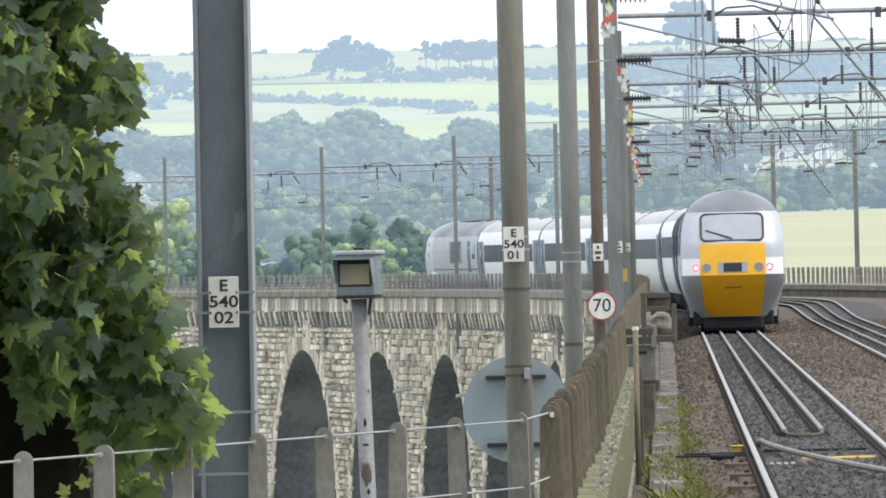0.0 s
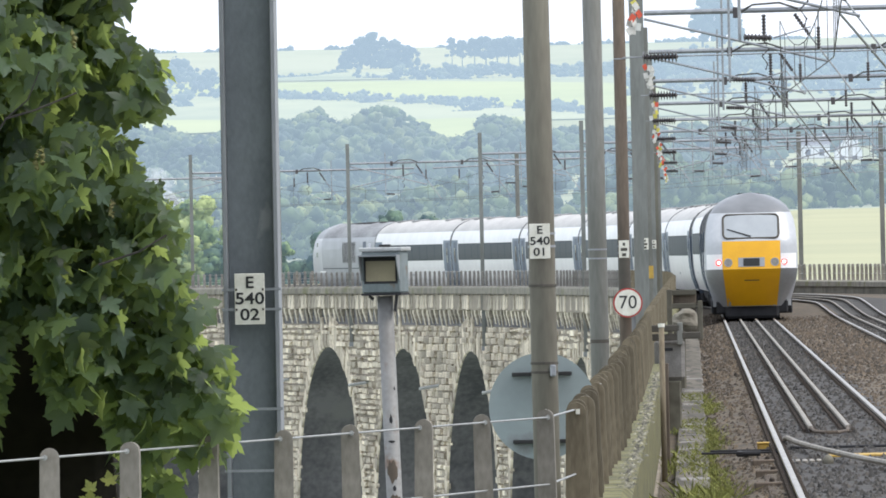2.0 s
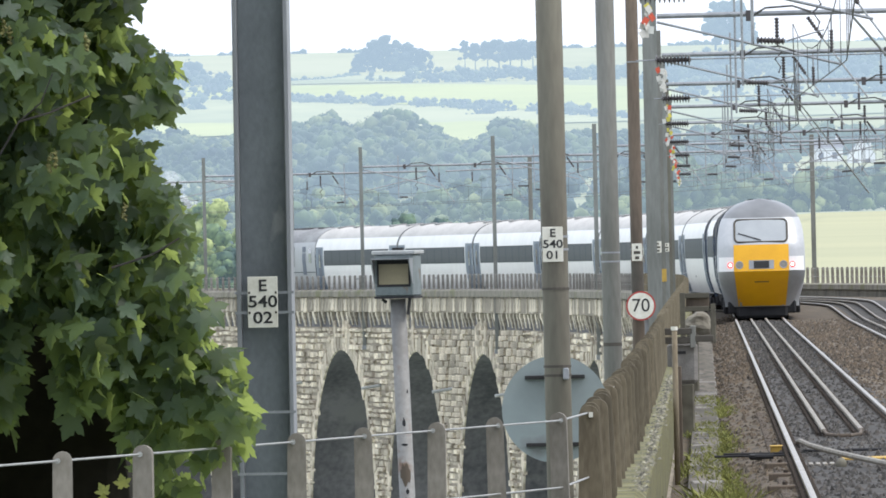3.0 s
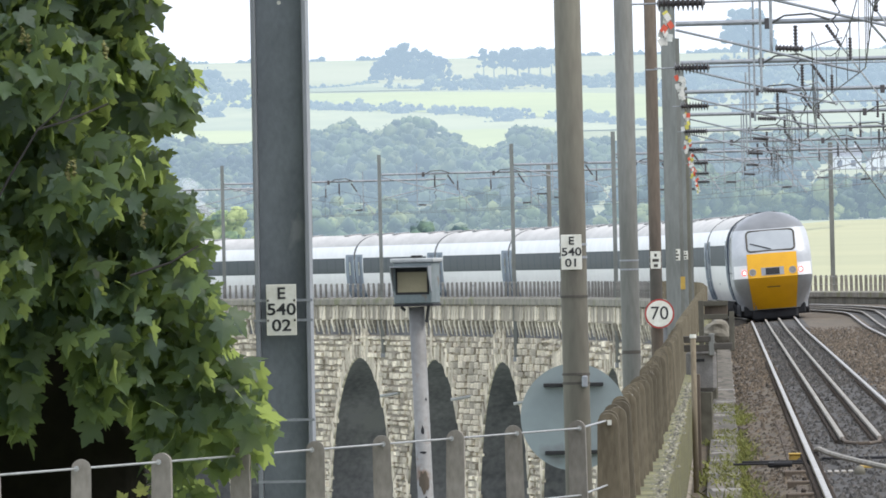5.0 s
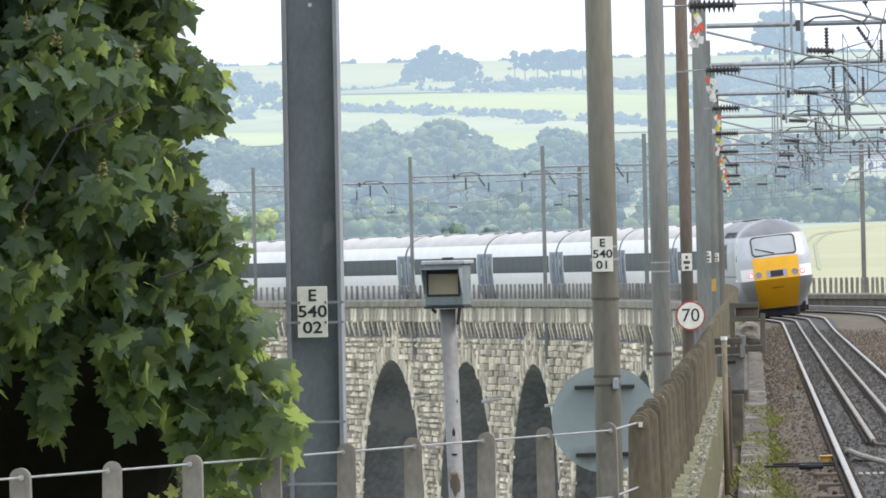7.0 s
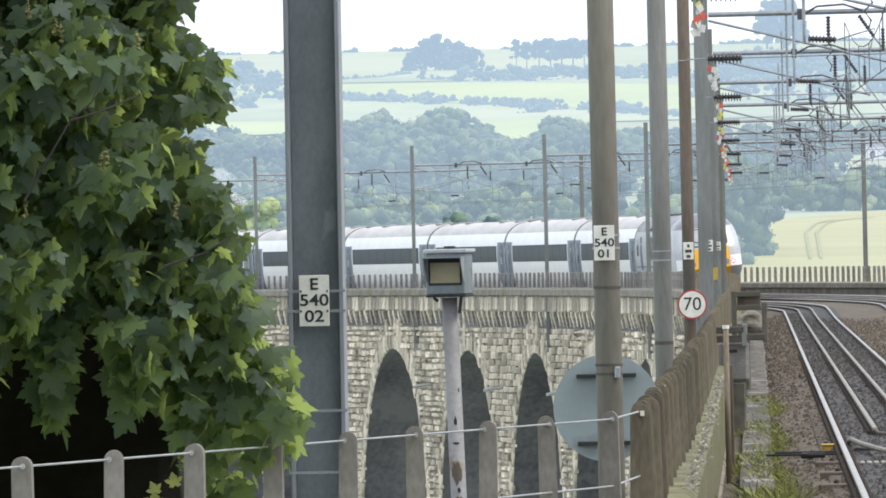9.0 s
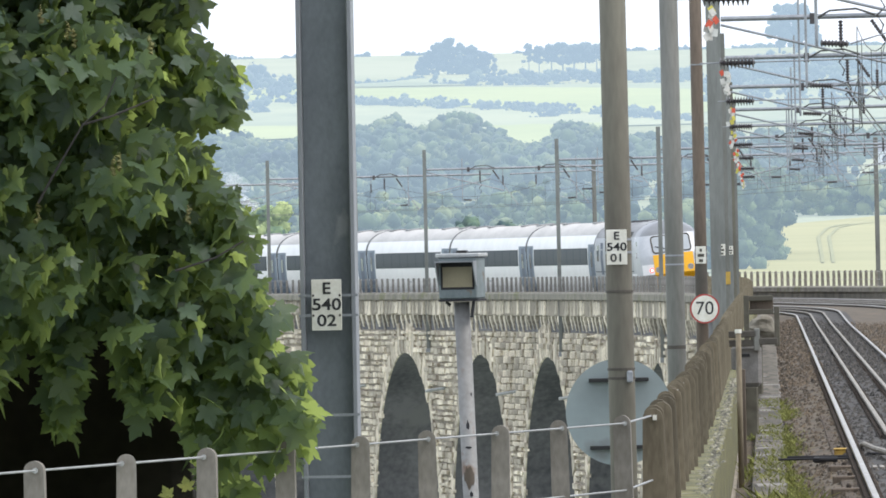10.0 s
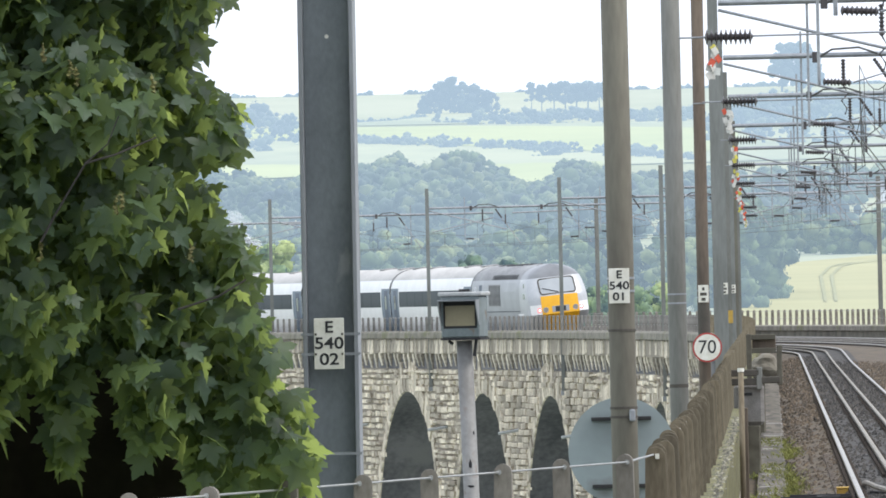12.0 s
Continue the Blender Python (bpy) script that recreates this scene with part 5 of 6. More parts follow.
def build_tree():
    tree = thing("sycamore_tree", pose(-4.2, 64.0, -3.0), "large leafy green sycamore growing beyond the bank fence", "tree")
    off = Vector((4.2, -64.0, 3.0))
    rng = random.Random(11)

    def limb(pts, r0, r1):
        bm = B()
        n = len(pts) - 1
        for i in range(n):
            tube(bm, Vector(pts[i]) + off, Vector(pts[i + 1]) + off, r0 + (r1 - r0) * i / n, r0 + (r1 - r0) * (i + 1) / n, 8, False)
        return bm

    part("trunk", limb([(-4.2, 64, -3.2), (-4.15, 64, 0), (-4.0, 64.1, 2.5), (-3.9, 64, 6.5)], 0.2, 0.08), M["bark"], tree)
    for pts in ([(-4.1, 64, 1.0), (-3.2, 63.6, 1.9), (-2.3, 63.3, 2.4), (-1.75, 63.0, 3.05)], [(-4.0, 64, 2.3), (-3.0, 63.5, 2.9), (-2.2, 63.2, 3.6), (-1.9, 63, 4.2)],
                [(-2.3, 63.3, 2.4), (-1.9, 63.1, 2.55), (-1.6, 63.0, 2.6)], [(-2.9, 63.4, 2.1), (-2.1, 63.1, 1.95), (-1.5, 62.9, 1.9)]):
        part("limb", limb(pts, 0.028, 0.008), M["bark"], tree)
    for pts in ([(-2.36, 61.62, 2.55), (-2.28, 61.6, 2.69), (-2.13, 61.56, 2.93), (-2.02, 61.55, 3.02), (-1.96, 61.55, 3.16)], [(-2.13, 61.56, 2.93), (-1.98, 61.56, 2.97), (-1.78, 61.6, 3.05)],
                [(-1.7, 61.9, 2.2), (-1.5, 61.9, 2.26), (-1.36, 61.9, 2.34)]):
        part("twig", sweep(B(), [Vector(q) + off for q in pts], [0.007 - 0.001 * k for k in range(len(pts))], 6), M["bark"], tree, "dark bare twig between leaves")
    # sprays that hold the leaves, each swaying on its own
    sprays = []
    lib = []
    for i in range(8):
        vs, fs = leaf_geo(rng, 1.0)
        me = bpy.data.meshes.new("leaf")
        me.from_pydata(vs, [], fs)
        me.materials.append(M["leaf"])
        me.polygons.foreach_set("use_smooth", [True] * len(me.polygons))
        lib.append(me)
    centres = []
    for i in range(36):
        z = 0.95 + 3.4 * (i % 9) / 8.0 + rng.uniform(-0.15, 0.15)
        col = i // 9
        reach = float(np.interp(z, (1.0, 1.9, 2.5, 3.0, 3.6, 4.3), (0.8, 0.35, -0.3, -0.35, -0.35, -0.2)))
        centres.append((tree_edge(z) - 0.14 - 0.55 * col + rng.uniform(-0.1, 0.1), 62.7 + reach * min(1, 0.4 + 0.4 * col) - 0.2 * col + rng.uniform(-0.25, 0.25), z))
    left = 290
    for cx, cy, cz in centres:
        vs, fs, singles = [], [], []
        for j in range(270):
            u = Vector((rng.gauss(0, 1), rng.gauss(0, 1), rng.gauss(0, 1))).normalized() * rng.random() ** 0.4
            p = Vector((cx + 0.40 * u.x, cy + 0.45 * u.y, cz + 0.30 * u.z))
            lim = tree_edge(p.z) - 0.05 + 0.05 * noise.noise(Vector((p.z * 6, p.x * 3, 1)))
            if p.x > lim - 0.03:
                if rng.random() < 0.7:
                    continue
                p.x = lim - 0.02 + rng.uniform(-0.12, 0.06)
            if p.y < 61.6 and p.x < -1.25:
                p.y = 61.6 + rng.random() * 0.6
            if in_hollow(p.x, p.y, p.z):
                continue
            size = rng.uniform(0.07, 0.145)
            # tips droop and turn outwards, towards the light
            m = Matrix.Translation(p) @ pose(0, 0, 0, 0, 0, rng.uniform(-75, 75)) @ pose(0, 0, 0, rng.uniform(8, 100), 0, 0) @ pose(0, 0, 0, 0, rng.uniform(-45, 45), 180 + rng.uniform(-35, 35))
            if left and u.y < -0.35 and rng.random() < 0.4:
                singles.append((m, size))
                left -= 1
                continue
            lv, lf = leaf_geo(rng, size)
            k = len(vs)
            vs += [tuple((m @ Vector(v)) - Vector((cx, cy, cz))) for v in lv]
            fs += [tuple(a + k for a in f) for f in lf]
        me = bpy.data.meshes.new("spray")
        me.from_pydata(vs, [], fs)
        me.materials.append(M["leaf_stuff"])
        me.polygons.foreach_set("use_smooth", [True] * len(me.polygons))
        sp = tagged(new("spray", me), kind="stuff")
        sp.parent = tree
        home = Vector((cx, cy, cz)) + off
        sp.matrix_basis = Matrix.Translation(home)
        sprays.append((sp, home))
        for m, size in singles:
            ob = share("leaf", rng.choice(lib), sp, Matrix.Translation(-Vector((cx, cy, cz))) @ m @ Matrix.Scale(size, 4))
    # the rest of the crown, farther in and out of reach of the lens
    vs, fs = [], []
    for j in range(5200):
        z = rng.uniform(0.4, 7.0)
        x = rng.uniform(-6.5, tree_edge(min(max(z, 0.9), 4.6)) - 0.5 - 0.75 * max(z - 3.2, 0))
        y = rng.uniform(63.0 + 0.5 * max(z - 3.4, 0), 66.5) if z > 1.7 else rng.uniform(67, 69)
        size = rng.uniform(0.12, 0.2)
        if in_hollow(x, y, z) or (z < 2.0 and x > -3.4):
            continue
        m = Matrix.Translation((x, y, z)) @ pose(0, 0, 0, 0, 0, rng.uniform(-70, 70)) @ pose(0, 0, 0, rng.uniform(25, 105), 0, 180 + rng.uniform(-30, 30))
        lv, lf = leaf_geo(rng, size)
        k = len(vs)
        vs += [tuple((m @ Vector(v)) + off) for v in lv]
        fs += [tuple(a + k for a in f) for f in lf]
    # unseen upper boughs, added to bulge out and shade the lower ones
    for j in range(1700):
        z = rng.uniform(4.3, 6.6)
        x, y = rng.uniform(-6.4, -2.75 - 0.3 * (z - 4.3)), rng.uniform(60.3 + 0.4 * (z - 4.3), 64.5)
        m = Matrix.Translation((x, y, z)) @ pose(0, 0, 0, 0, 0, rng.uniform(-70, 70)) @ pose(0, 0, 0, rng.uniform(10, 80), 0, 180 + rng.uniform(-30, 30))
        lv, lf = leaf_geo(rng, rng.uniform(0.15, 0.22))
        k = len(vs)
        vs += [tuple((m @ Vector(v)) + off) for v in lv]
        fs += [tuple(a + k for a in f) for f in lf]
    # roof, sides and back of the canopy's hollow, added to block light, partly unseen
    hollow = [(rng.uniform(-6.5, -2.75), rng.uniform(60.6, 68), rng.uniform(0.2, 2.7)) for j in range(3800)]
    hollow += [(rng.uniform(-6.0, -1.75), rng.uniform(62.6, 69), rng.uniform(2.2, 4.2)) for j in range(2600)]
    hollow += [(rng.uniform(-1.95, -1.45), rng.uniform(63.2, 68.5), rng.uniform(0.2, 2.6)) for j in range(1300)]
    hollow += [(rng.uniform(-2.1, -1.35), rng.uniform(63.4, 69), rng.uniform(2.0, 3.1)) for j in range(900)]
    for x, y, z in hollow:
        if x > (tree_edge(min(max(z, 0.9), 4.6)) - 0.22) * y / 62.7 or in_hollow(x, y, z):
            continue
        m = Matrix.Translation((x, y, z)) @ pose(0, 0, 0, 0, 0, rng.uniform(-70, 70)) @ pose(0, 0, 0, rng.uniform(25, 105), 0, 180)
        lv, lf = leaf_geo(rng, rng.uniform(0.16, 0.24))
        k = len(vs)
        vs += [tuple((m @ Vector(v)) + off) for v in lv]
        fs += [tuple(a + k for a in f) for f in lf]
    me = bpy.data.meshes.new("inner_crown")
    me.from_pydata(vs, [], fs)
    me.materials.append(M["leaf_stuff"])
    me.polygons.foreach_set("use_smooth", [True] * len(me.polygons))
    ob = tagged(new("inner_crown", me), kind="stuff")
    ob.parent = tree
    # hanging seed bunches
    for j in range(10):
        z = rng.uniform(2.5, 3.7)
        c = Vector((tree_edge(z) - rng.uniform(0.2, 1.2), 61.75, z)) + off
        pts = [c + Vector((rng.gauss(0, 0.007), rng.gauss(0, 0.007), -0.009 * q)) for q in range(11)]
        part("seed_tassel", sweep(B(), pts, [0.004 if q < 2 else rng.uniform(0.005, 0.016) for q in range(11)], 6), M["seed"], tree, "hanging brownish winged seeds")
    return sprays


SPRAYS = build_tree()


def build_hollow_back():
    # mound added behind the crown so that its hollow looks deep in shade
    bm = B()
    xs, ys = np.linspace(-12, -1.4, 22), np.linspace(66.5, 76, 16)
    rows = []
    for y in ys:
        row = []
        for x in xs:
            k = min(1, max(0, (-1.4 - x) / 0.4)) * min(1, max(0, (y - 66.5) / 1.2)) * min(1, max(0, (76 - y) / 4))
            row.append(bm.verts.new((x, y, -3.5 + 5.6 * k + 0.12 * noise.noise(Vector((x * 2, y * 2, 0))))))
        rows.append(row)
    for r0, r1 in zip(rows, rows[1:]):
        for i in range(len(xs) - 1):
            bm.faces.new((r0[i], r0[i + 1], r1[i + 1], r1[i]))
    tagged(link("bank", bm, M["hollow_dark"], smooth=True), "near-black mound behind the sycamore, standing in for shade in its crown", "ground", kind="structure")


build_hollow_back()


def build_bank_plant():
    pl = thing("bank_plant", pose(-1.62, 60.6, 0.55), "small yellow-green shrub growing through the bank fence", "shrub")
    rng = random.Random(5)
    vs, fs = [], []
    for j in range(40):
        m = pose(rng.gauss(0, 0.09), rng.gauss(0, 0.06), 0.38 + rng.gauss(0, 0.08), rng.uniform(-100, -20), 0, rng.uniform(-60, 60)) @ pose(0, 0, 0, 0, 0, 180 + rng.uniform(-60, 60))
        lv, lf = leaf_geo(rng, rng.uniform(0.04, 0.085))
        k = len(vs)
        vs += [tuple(m @ Vector(v)) for v in lv]
        fs += [tuple(a + k for a in f) for f in lf]
    me = bpy.data.meshes.new("foliage")
    me.from_pydata(vs, [], fs)
    me.materials.append(M["weed"])
    ob = new("foliage", me)
    ob.parent = pl
    part("stem", tube(B(), (0, 0, -1.1), (0.02, 0, 0.5), 0.012, 0.006, 6), M["bark"], pl)


build_bank_plant()


# ---- far country: fields, woods, houses ----
def field(name, pts, material, label, lift=0.22):
    """A patch of land given by (distance, left bearing, right bearing) rows; bearings in 1/22136 rad."""
    bm = B()
    rows = []
    for d, u0, u1 in pts:
        rows.append([bm.verts.new((u * d / F_PX, d, land_z(u * d / F_PX, d) + lift)) for u in np.linspace(u0, u1, 14)])
    for r0, r1 in zip(rows, rows[1:]):
        for i in range(13):
            bm.faces.new((r0[i], r0[i + 1], r1[i + 1], r1[i]))
    return tagged(link(name, bm, material), label, "field", kind="structure")


def fill(rows, n=12):
    out = []
    for (a, p, q), (b, r, s) in zip(rows, rows[1:]):
        out += [(a + (b - a) * i / n, p + (r - p) * i / n, q + (s - q) * i / n) for i in range(n)]
    return out + [rows[-1]]


def patch(near, far_edge, material, label, lift=0.26):
    """A field between two slanting edges, each a chain of (bearing, distance)."""
    bm = B()
    us = np.linspace(near[0][0], near[-1][0], 40)
    rows = []
    for k in np.linspace(0, 1, 14):
        row = []
        for u in us:
            d0, d1 = (float(np.interp(u, [q[0] for q in e], [q[1] for q in e])) for e in (near, far_edge))
            d = d0 + (d1 - d0) * k + 8 * noise.noise(Vector((u * 0.02, k * 2, 3)))
            row.append(bm.verts.new((u * d / F_PX, d, land_z(u * d / F_PX, d) + lift)))
        rows.append(row)
    for r0, r1 in zip(rows, rows[1:]):
        for i in range(len(us) - 1):
            bm.faces.new((r0[i], r0[i + 1], r1[i + 1], r1[i]))
    return tagged(link("field", bm, material), label, "field", kind="structure")


def build_fields():
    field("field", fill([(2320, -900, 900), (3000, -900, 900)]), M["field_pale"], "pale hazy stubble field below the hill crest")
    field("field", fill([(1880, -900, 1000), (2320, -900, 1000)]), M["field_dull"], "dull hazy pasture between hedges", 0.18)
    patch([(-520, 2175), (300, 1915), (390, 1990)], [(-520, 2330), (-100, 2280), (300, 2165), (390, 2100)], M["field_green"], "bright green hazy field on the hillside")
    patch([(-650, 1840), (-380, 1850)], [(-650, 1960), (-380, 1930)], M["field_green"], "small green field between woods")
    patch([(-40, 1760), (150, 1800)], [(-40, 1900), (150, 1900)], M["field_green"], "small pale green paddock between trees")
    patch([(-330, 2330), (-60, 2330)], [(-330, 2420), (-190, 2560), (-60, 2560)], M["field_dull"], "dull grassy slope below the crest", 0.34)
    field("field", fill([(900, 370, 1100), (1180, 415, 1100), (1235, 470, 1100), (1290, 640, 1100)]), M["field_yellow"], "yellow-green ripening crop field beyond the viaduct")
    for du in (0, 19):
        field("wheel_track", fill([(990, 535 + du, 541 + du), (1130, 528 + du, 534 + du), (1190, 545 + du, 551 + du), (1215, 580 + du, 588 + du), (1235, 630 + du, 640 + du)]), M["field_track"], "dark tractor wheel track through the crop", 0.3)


build_fields()


def lump(fine):
    """Unit ball of few faces."""
    bm = B()
    bmesh.ops.create_icosphere(bm, subdivisions=fine, radius=1.0)
    bm.verts.index_update()
    v, f = np.array([tuple(q.co) for q in bm.verts]), np.array([[q.index for q in t.verts] for t in bm.faces])
    bm.free()
    return v, f


LUMPS = [lump(1), lump(2)]


def crown_geo(rng, w, h, clumps=9, per=42, fine=0):
    """Rounded, uneven leaf masses with small tilted leaf faces round them; metres, base at z=0."""
    r = np.random.default_rng(rng.randrange(1 << 30))
    n = clumps * per
    a, rr = r.random(clumps) * 6.28, r.random(clumps) ** 0.6 * 0.36 * w
    cz, cr = h * r.uniform(0.10, 0.86, clumps), w * r.uniform(0.07, 0.20, clumps)
    cen = np.stack([rr * np.cos(a) * (1.2 - cz / h * 0.65), rr * np.sin(a), cz], 1)
    lv, lf = LUMPS[fine]
    m = len(lv)
    jag = r.uniform(0.62, 1.15, (clumps, m, 1))
    bv = (cen[:, None] + lv[None] * cr[:, None, None] * jag * np.array([1, 1, 0.85])).reshape(-1, 3)
    bn = np.tile(lv, (clumps, 1)) + r.normal(size=(clumps * m, 3)) * 0.2
    bf = (lf[None] + (np.arange(clumps) * m)[:, None, None]).reshape(-1, 3)
    c, cr = cen.repeat(per, 0), cr.repeat(per)[:, None]
    u = r.normal(size=(n, 3))
    u /= np.linalg.norm(u, axis=1)[:, None]
    p = c + u * cr * np.array([1, 1, 0.85]) * r.uniform(0.85, 1.2, (n, 1))
    t1 = np.cross(u, r.normal(size=(n, 3)))
    t1 /= np.linalg.norm(t1, axis=1)[:, None]
    t2 = np.cross(u, t1)
    e = cr * r.uniform(0.08, 0.2, (n, 1))
    v = np.stack([p + t1 * e, p + t2 * e * 0.8, p - t1 * e + u * e * 0.4, p - t2 * e * 0.8], 1).reshape(-1, 3)
    nrm = (u + r.normal(size=(n, 3)) * 0.2).repeat(4, 0)
    faces = bf.tolist() + (np.arange(4 * n).reshape(-1, 4) + len(bv)).tolist()
    return np.concatenate([bv, v]), faces, np.concatenate([bn, nrm])


def round_off(me, normals):
    """Lets the leaf clumps take the light as rounded masses."""
    normals = normals / np.linalg.norm(normals, axis=1)[:, None]
    me.polygons.foreach_set("use_smooth", [True] * len(me.polygons))
    me.normals_split_custom_set_from_vertices(normals.tolist())


def wood(tones, spots, label, seed, clumps=8, per=40, fine=0):
    """A wood of many trees: spots are (bearing, distance, width, height)."""
    rng = random.Random(seed)
    vs, fs, ns, mi, k = [], [], [], [], 0
    for u, d, w, h in spots:
        cv, cf, cn = crown_geo(rng, w, h, clumps, per, fine)
        x = u * d / F_PX
        vs.append(cv + np.array([x, d, land_z(x, d) - 0.1 * h]))
        fs += [tuple(q + k for q in f) for f in cf]
        ns.append(cn)
        mi += [rng.choice((0, 0, 0, 1, 1, 1, 2))] * len(cf)
        k += len(cv)
    me = bpy.data.meshes.new("wood")
    me.from_pydata(np.concatenate(vs).tolist(), [], fs)
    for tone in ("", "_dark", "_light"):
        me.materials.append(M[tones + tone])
    me.polygons.foreach_set("material_index", mi)
    round_off(me, np.concatenate(ns))
    tagged(new("wood", me), label, "trees", kind="stuff")


def far_tree(u, d, w, h, material, label, seed, lift=0.0):
    rng = random.Random(seed)
    x = u * d / F_PX
    tr = thing("tree", pose(x, d, land_z(x, d)), label, "tree", "trees on the crest")
    vs, fs, ns = crown_geo(rng, w, h - lift, 34, 26)
    me = bpy.data.meshes.new("crown")
    me.from_pydata((vs + np.array([0, 0, lift])).tolist(), [], fs)
    me.materials.append(material)
    round_off(me, ns)
    ob = new("crown", me)
    ob.parent = tr
    part("trunk", tube(B(), (0, 0, -0.3), (0, 0, h * 0.6), w * 0.035, w * 0.015, 7), material, tr)


WOOD_TOP = [(-900, 235), (-520, 232), (-400, 214), (-300, 225), (-220, 250), (-170, 228), (-108, 274), (-65, 248), (-25, 208), (40, 196), (85, 228), (140, 232), (190, 208), (340, 214), (520, 222), (700, 212), (1000, 220)]


def build_woods():
    rng = random.Random(21)
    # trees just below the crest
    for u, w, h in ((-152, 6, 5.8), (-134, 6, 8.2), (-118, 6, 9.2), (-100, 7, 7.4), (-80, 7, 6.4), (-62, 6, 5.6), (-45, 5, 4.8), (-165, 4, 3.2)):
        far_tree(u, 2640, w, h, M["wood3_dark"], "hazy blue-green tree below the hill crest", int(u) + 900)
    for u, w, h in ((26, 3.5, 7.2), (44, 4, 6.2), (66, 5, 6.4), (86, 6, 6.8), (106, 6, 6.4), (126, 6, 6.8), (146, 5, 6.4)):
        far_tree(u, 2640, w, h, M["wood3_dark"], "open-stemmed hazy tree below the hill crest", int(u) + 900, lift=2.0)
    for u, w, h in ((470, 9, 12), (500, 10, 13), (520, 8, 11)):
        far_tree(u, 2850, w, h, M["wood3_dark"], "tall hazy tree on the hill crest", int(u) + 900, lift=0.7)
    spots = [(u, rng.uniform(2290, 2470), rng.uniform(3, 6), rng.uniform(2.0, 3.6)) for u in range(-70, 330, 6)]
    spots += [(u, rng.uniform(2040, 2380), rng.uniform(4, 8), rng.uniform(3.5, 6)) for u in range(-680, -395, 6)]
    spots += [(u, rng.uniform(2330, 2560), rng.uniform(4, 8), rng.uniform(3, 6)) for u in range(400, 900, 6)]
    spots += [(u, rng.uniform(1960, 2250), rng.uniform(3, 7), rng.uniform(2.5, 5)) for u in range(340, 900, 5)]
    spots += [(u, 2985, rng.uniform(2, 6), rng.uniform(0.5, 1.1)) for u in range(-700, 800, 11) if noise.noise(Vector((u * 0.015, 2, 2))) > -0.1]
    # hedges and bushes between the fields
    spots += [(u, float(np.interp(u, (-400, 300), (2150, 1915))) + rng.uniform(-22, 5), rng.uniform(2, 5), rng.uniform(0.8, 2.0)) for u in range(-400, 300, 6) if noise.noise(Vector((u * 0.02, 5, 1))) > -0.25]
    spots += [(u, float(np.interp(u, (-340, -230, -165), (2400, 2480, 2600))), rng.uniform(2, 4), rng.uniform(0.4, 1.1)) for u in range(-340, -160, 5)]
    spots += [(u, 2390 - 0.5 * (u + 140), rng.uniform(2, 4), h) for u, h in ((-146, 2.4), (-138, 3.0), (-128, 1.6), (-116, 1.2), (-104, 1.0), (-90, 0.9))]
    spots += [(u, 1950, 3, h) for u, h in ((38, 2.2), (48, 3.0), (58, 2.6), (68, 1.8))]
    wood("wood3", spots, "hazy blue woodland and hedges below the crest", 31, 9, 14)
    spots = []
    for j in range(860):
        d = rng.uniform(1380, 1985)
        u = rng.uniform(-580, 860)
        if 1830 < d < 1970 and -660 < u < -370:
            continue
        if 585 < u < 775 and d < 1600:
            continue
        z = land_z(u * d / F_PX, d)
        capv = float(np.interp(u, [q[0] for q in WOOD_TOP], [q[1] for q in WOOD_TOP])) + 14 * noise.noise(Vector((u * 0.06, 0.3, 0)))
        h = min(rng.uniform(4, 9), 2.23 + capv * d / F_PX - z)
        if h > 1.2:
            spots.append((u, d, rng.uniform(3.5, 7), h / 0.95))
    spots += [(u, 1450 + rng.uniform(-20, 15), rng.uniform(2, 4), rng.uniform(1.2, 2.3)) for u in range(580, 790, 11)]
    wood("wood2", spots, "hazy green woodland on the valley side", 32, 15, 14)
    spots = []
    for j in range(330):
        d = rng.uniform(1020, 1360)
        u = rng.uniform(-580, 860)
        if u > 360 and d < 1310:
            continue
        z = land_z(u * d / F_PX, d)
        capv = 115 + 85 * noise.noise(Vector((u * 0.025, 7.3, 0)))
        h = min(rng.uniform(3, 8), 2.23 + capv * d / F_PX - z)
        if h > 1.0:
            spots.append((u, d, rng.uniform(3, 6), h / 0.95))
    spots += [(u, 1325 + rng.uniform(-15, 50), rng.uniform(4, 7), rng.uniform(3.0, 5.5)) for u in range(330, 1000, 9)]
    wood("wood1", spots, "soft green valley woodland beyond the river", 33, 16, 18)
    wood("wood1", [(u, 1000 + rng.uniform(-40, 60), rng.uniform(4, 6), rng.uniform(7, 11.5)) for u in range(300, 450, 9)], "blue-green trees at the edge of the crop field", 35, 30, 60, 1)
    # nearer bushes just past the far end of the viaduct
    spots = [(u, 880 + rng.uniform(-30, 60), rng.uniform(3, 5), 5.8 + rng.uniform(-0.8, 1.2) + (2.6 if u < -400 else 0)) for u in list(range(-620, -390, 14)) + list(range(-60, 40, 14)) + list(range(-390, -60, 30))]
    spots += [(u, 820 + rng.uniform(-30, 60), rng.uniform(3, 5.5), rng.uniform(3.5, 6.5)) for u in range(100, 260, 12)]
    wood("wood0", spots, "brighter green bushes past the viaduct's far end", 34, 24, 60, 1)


build_woods()


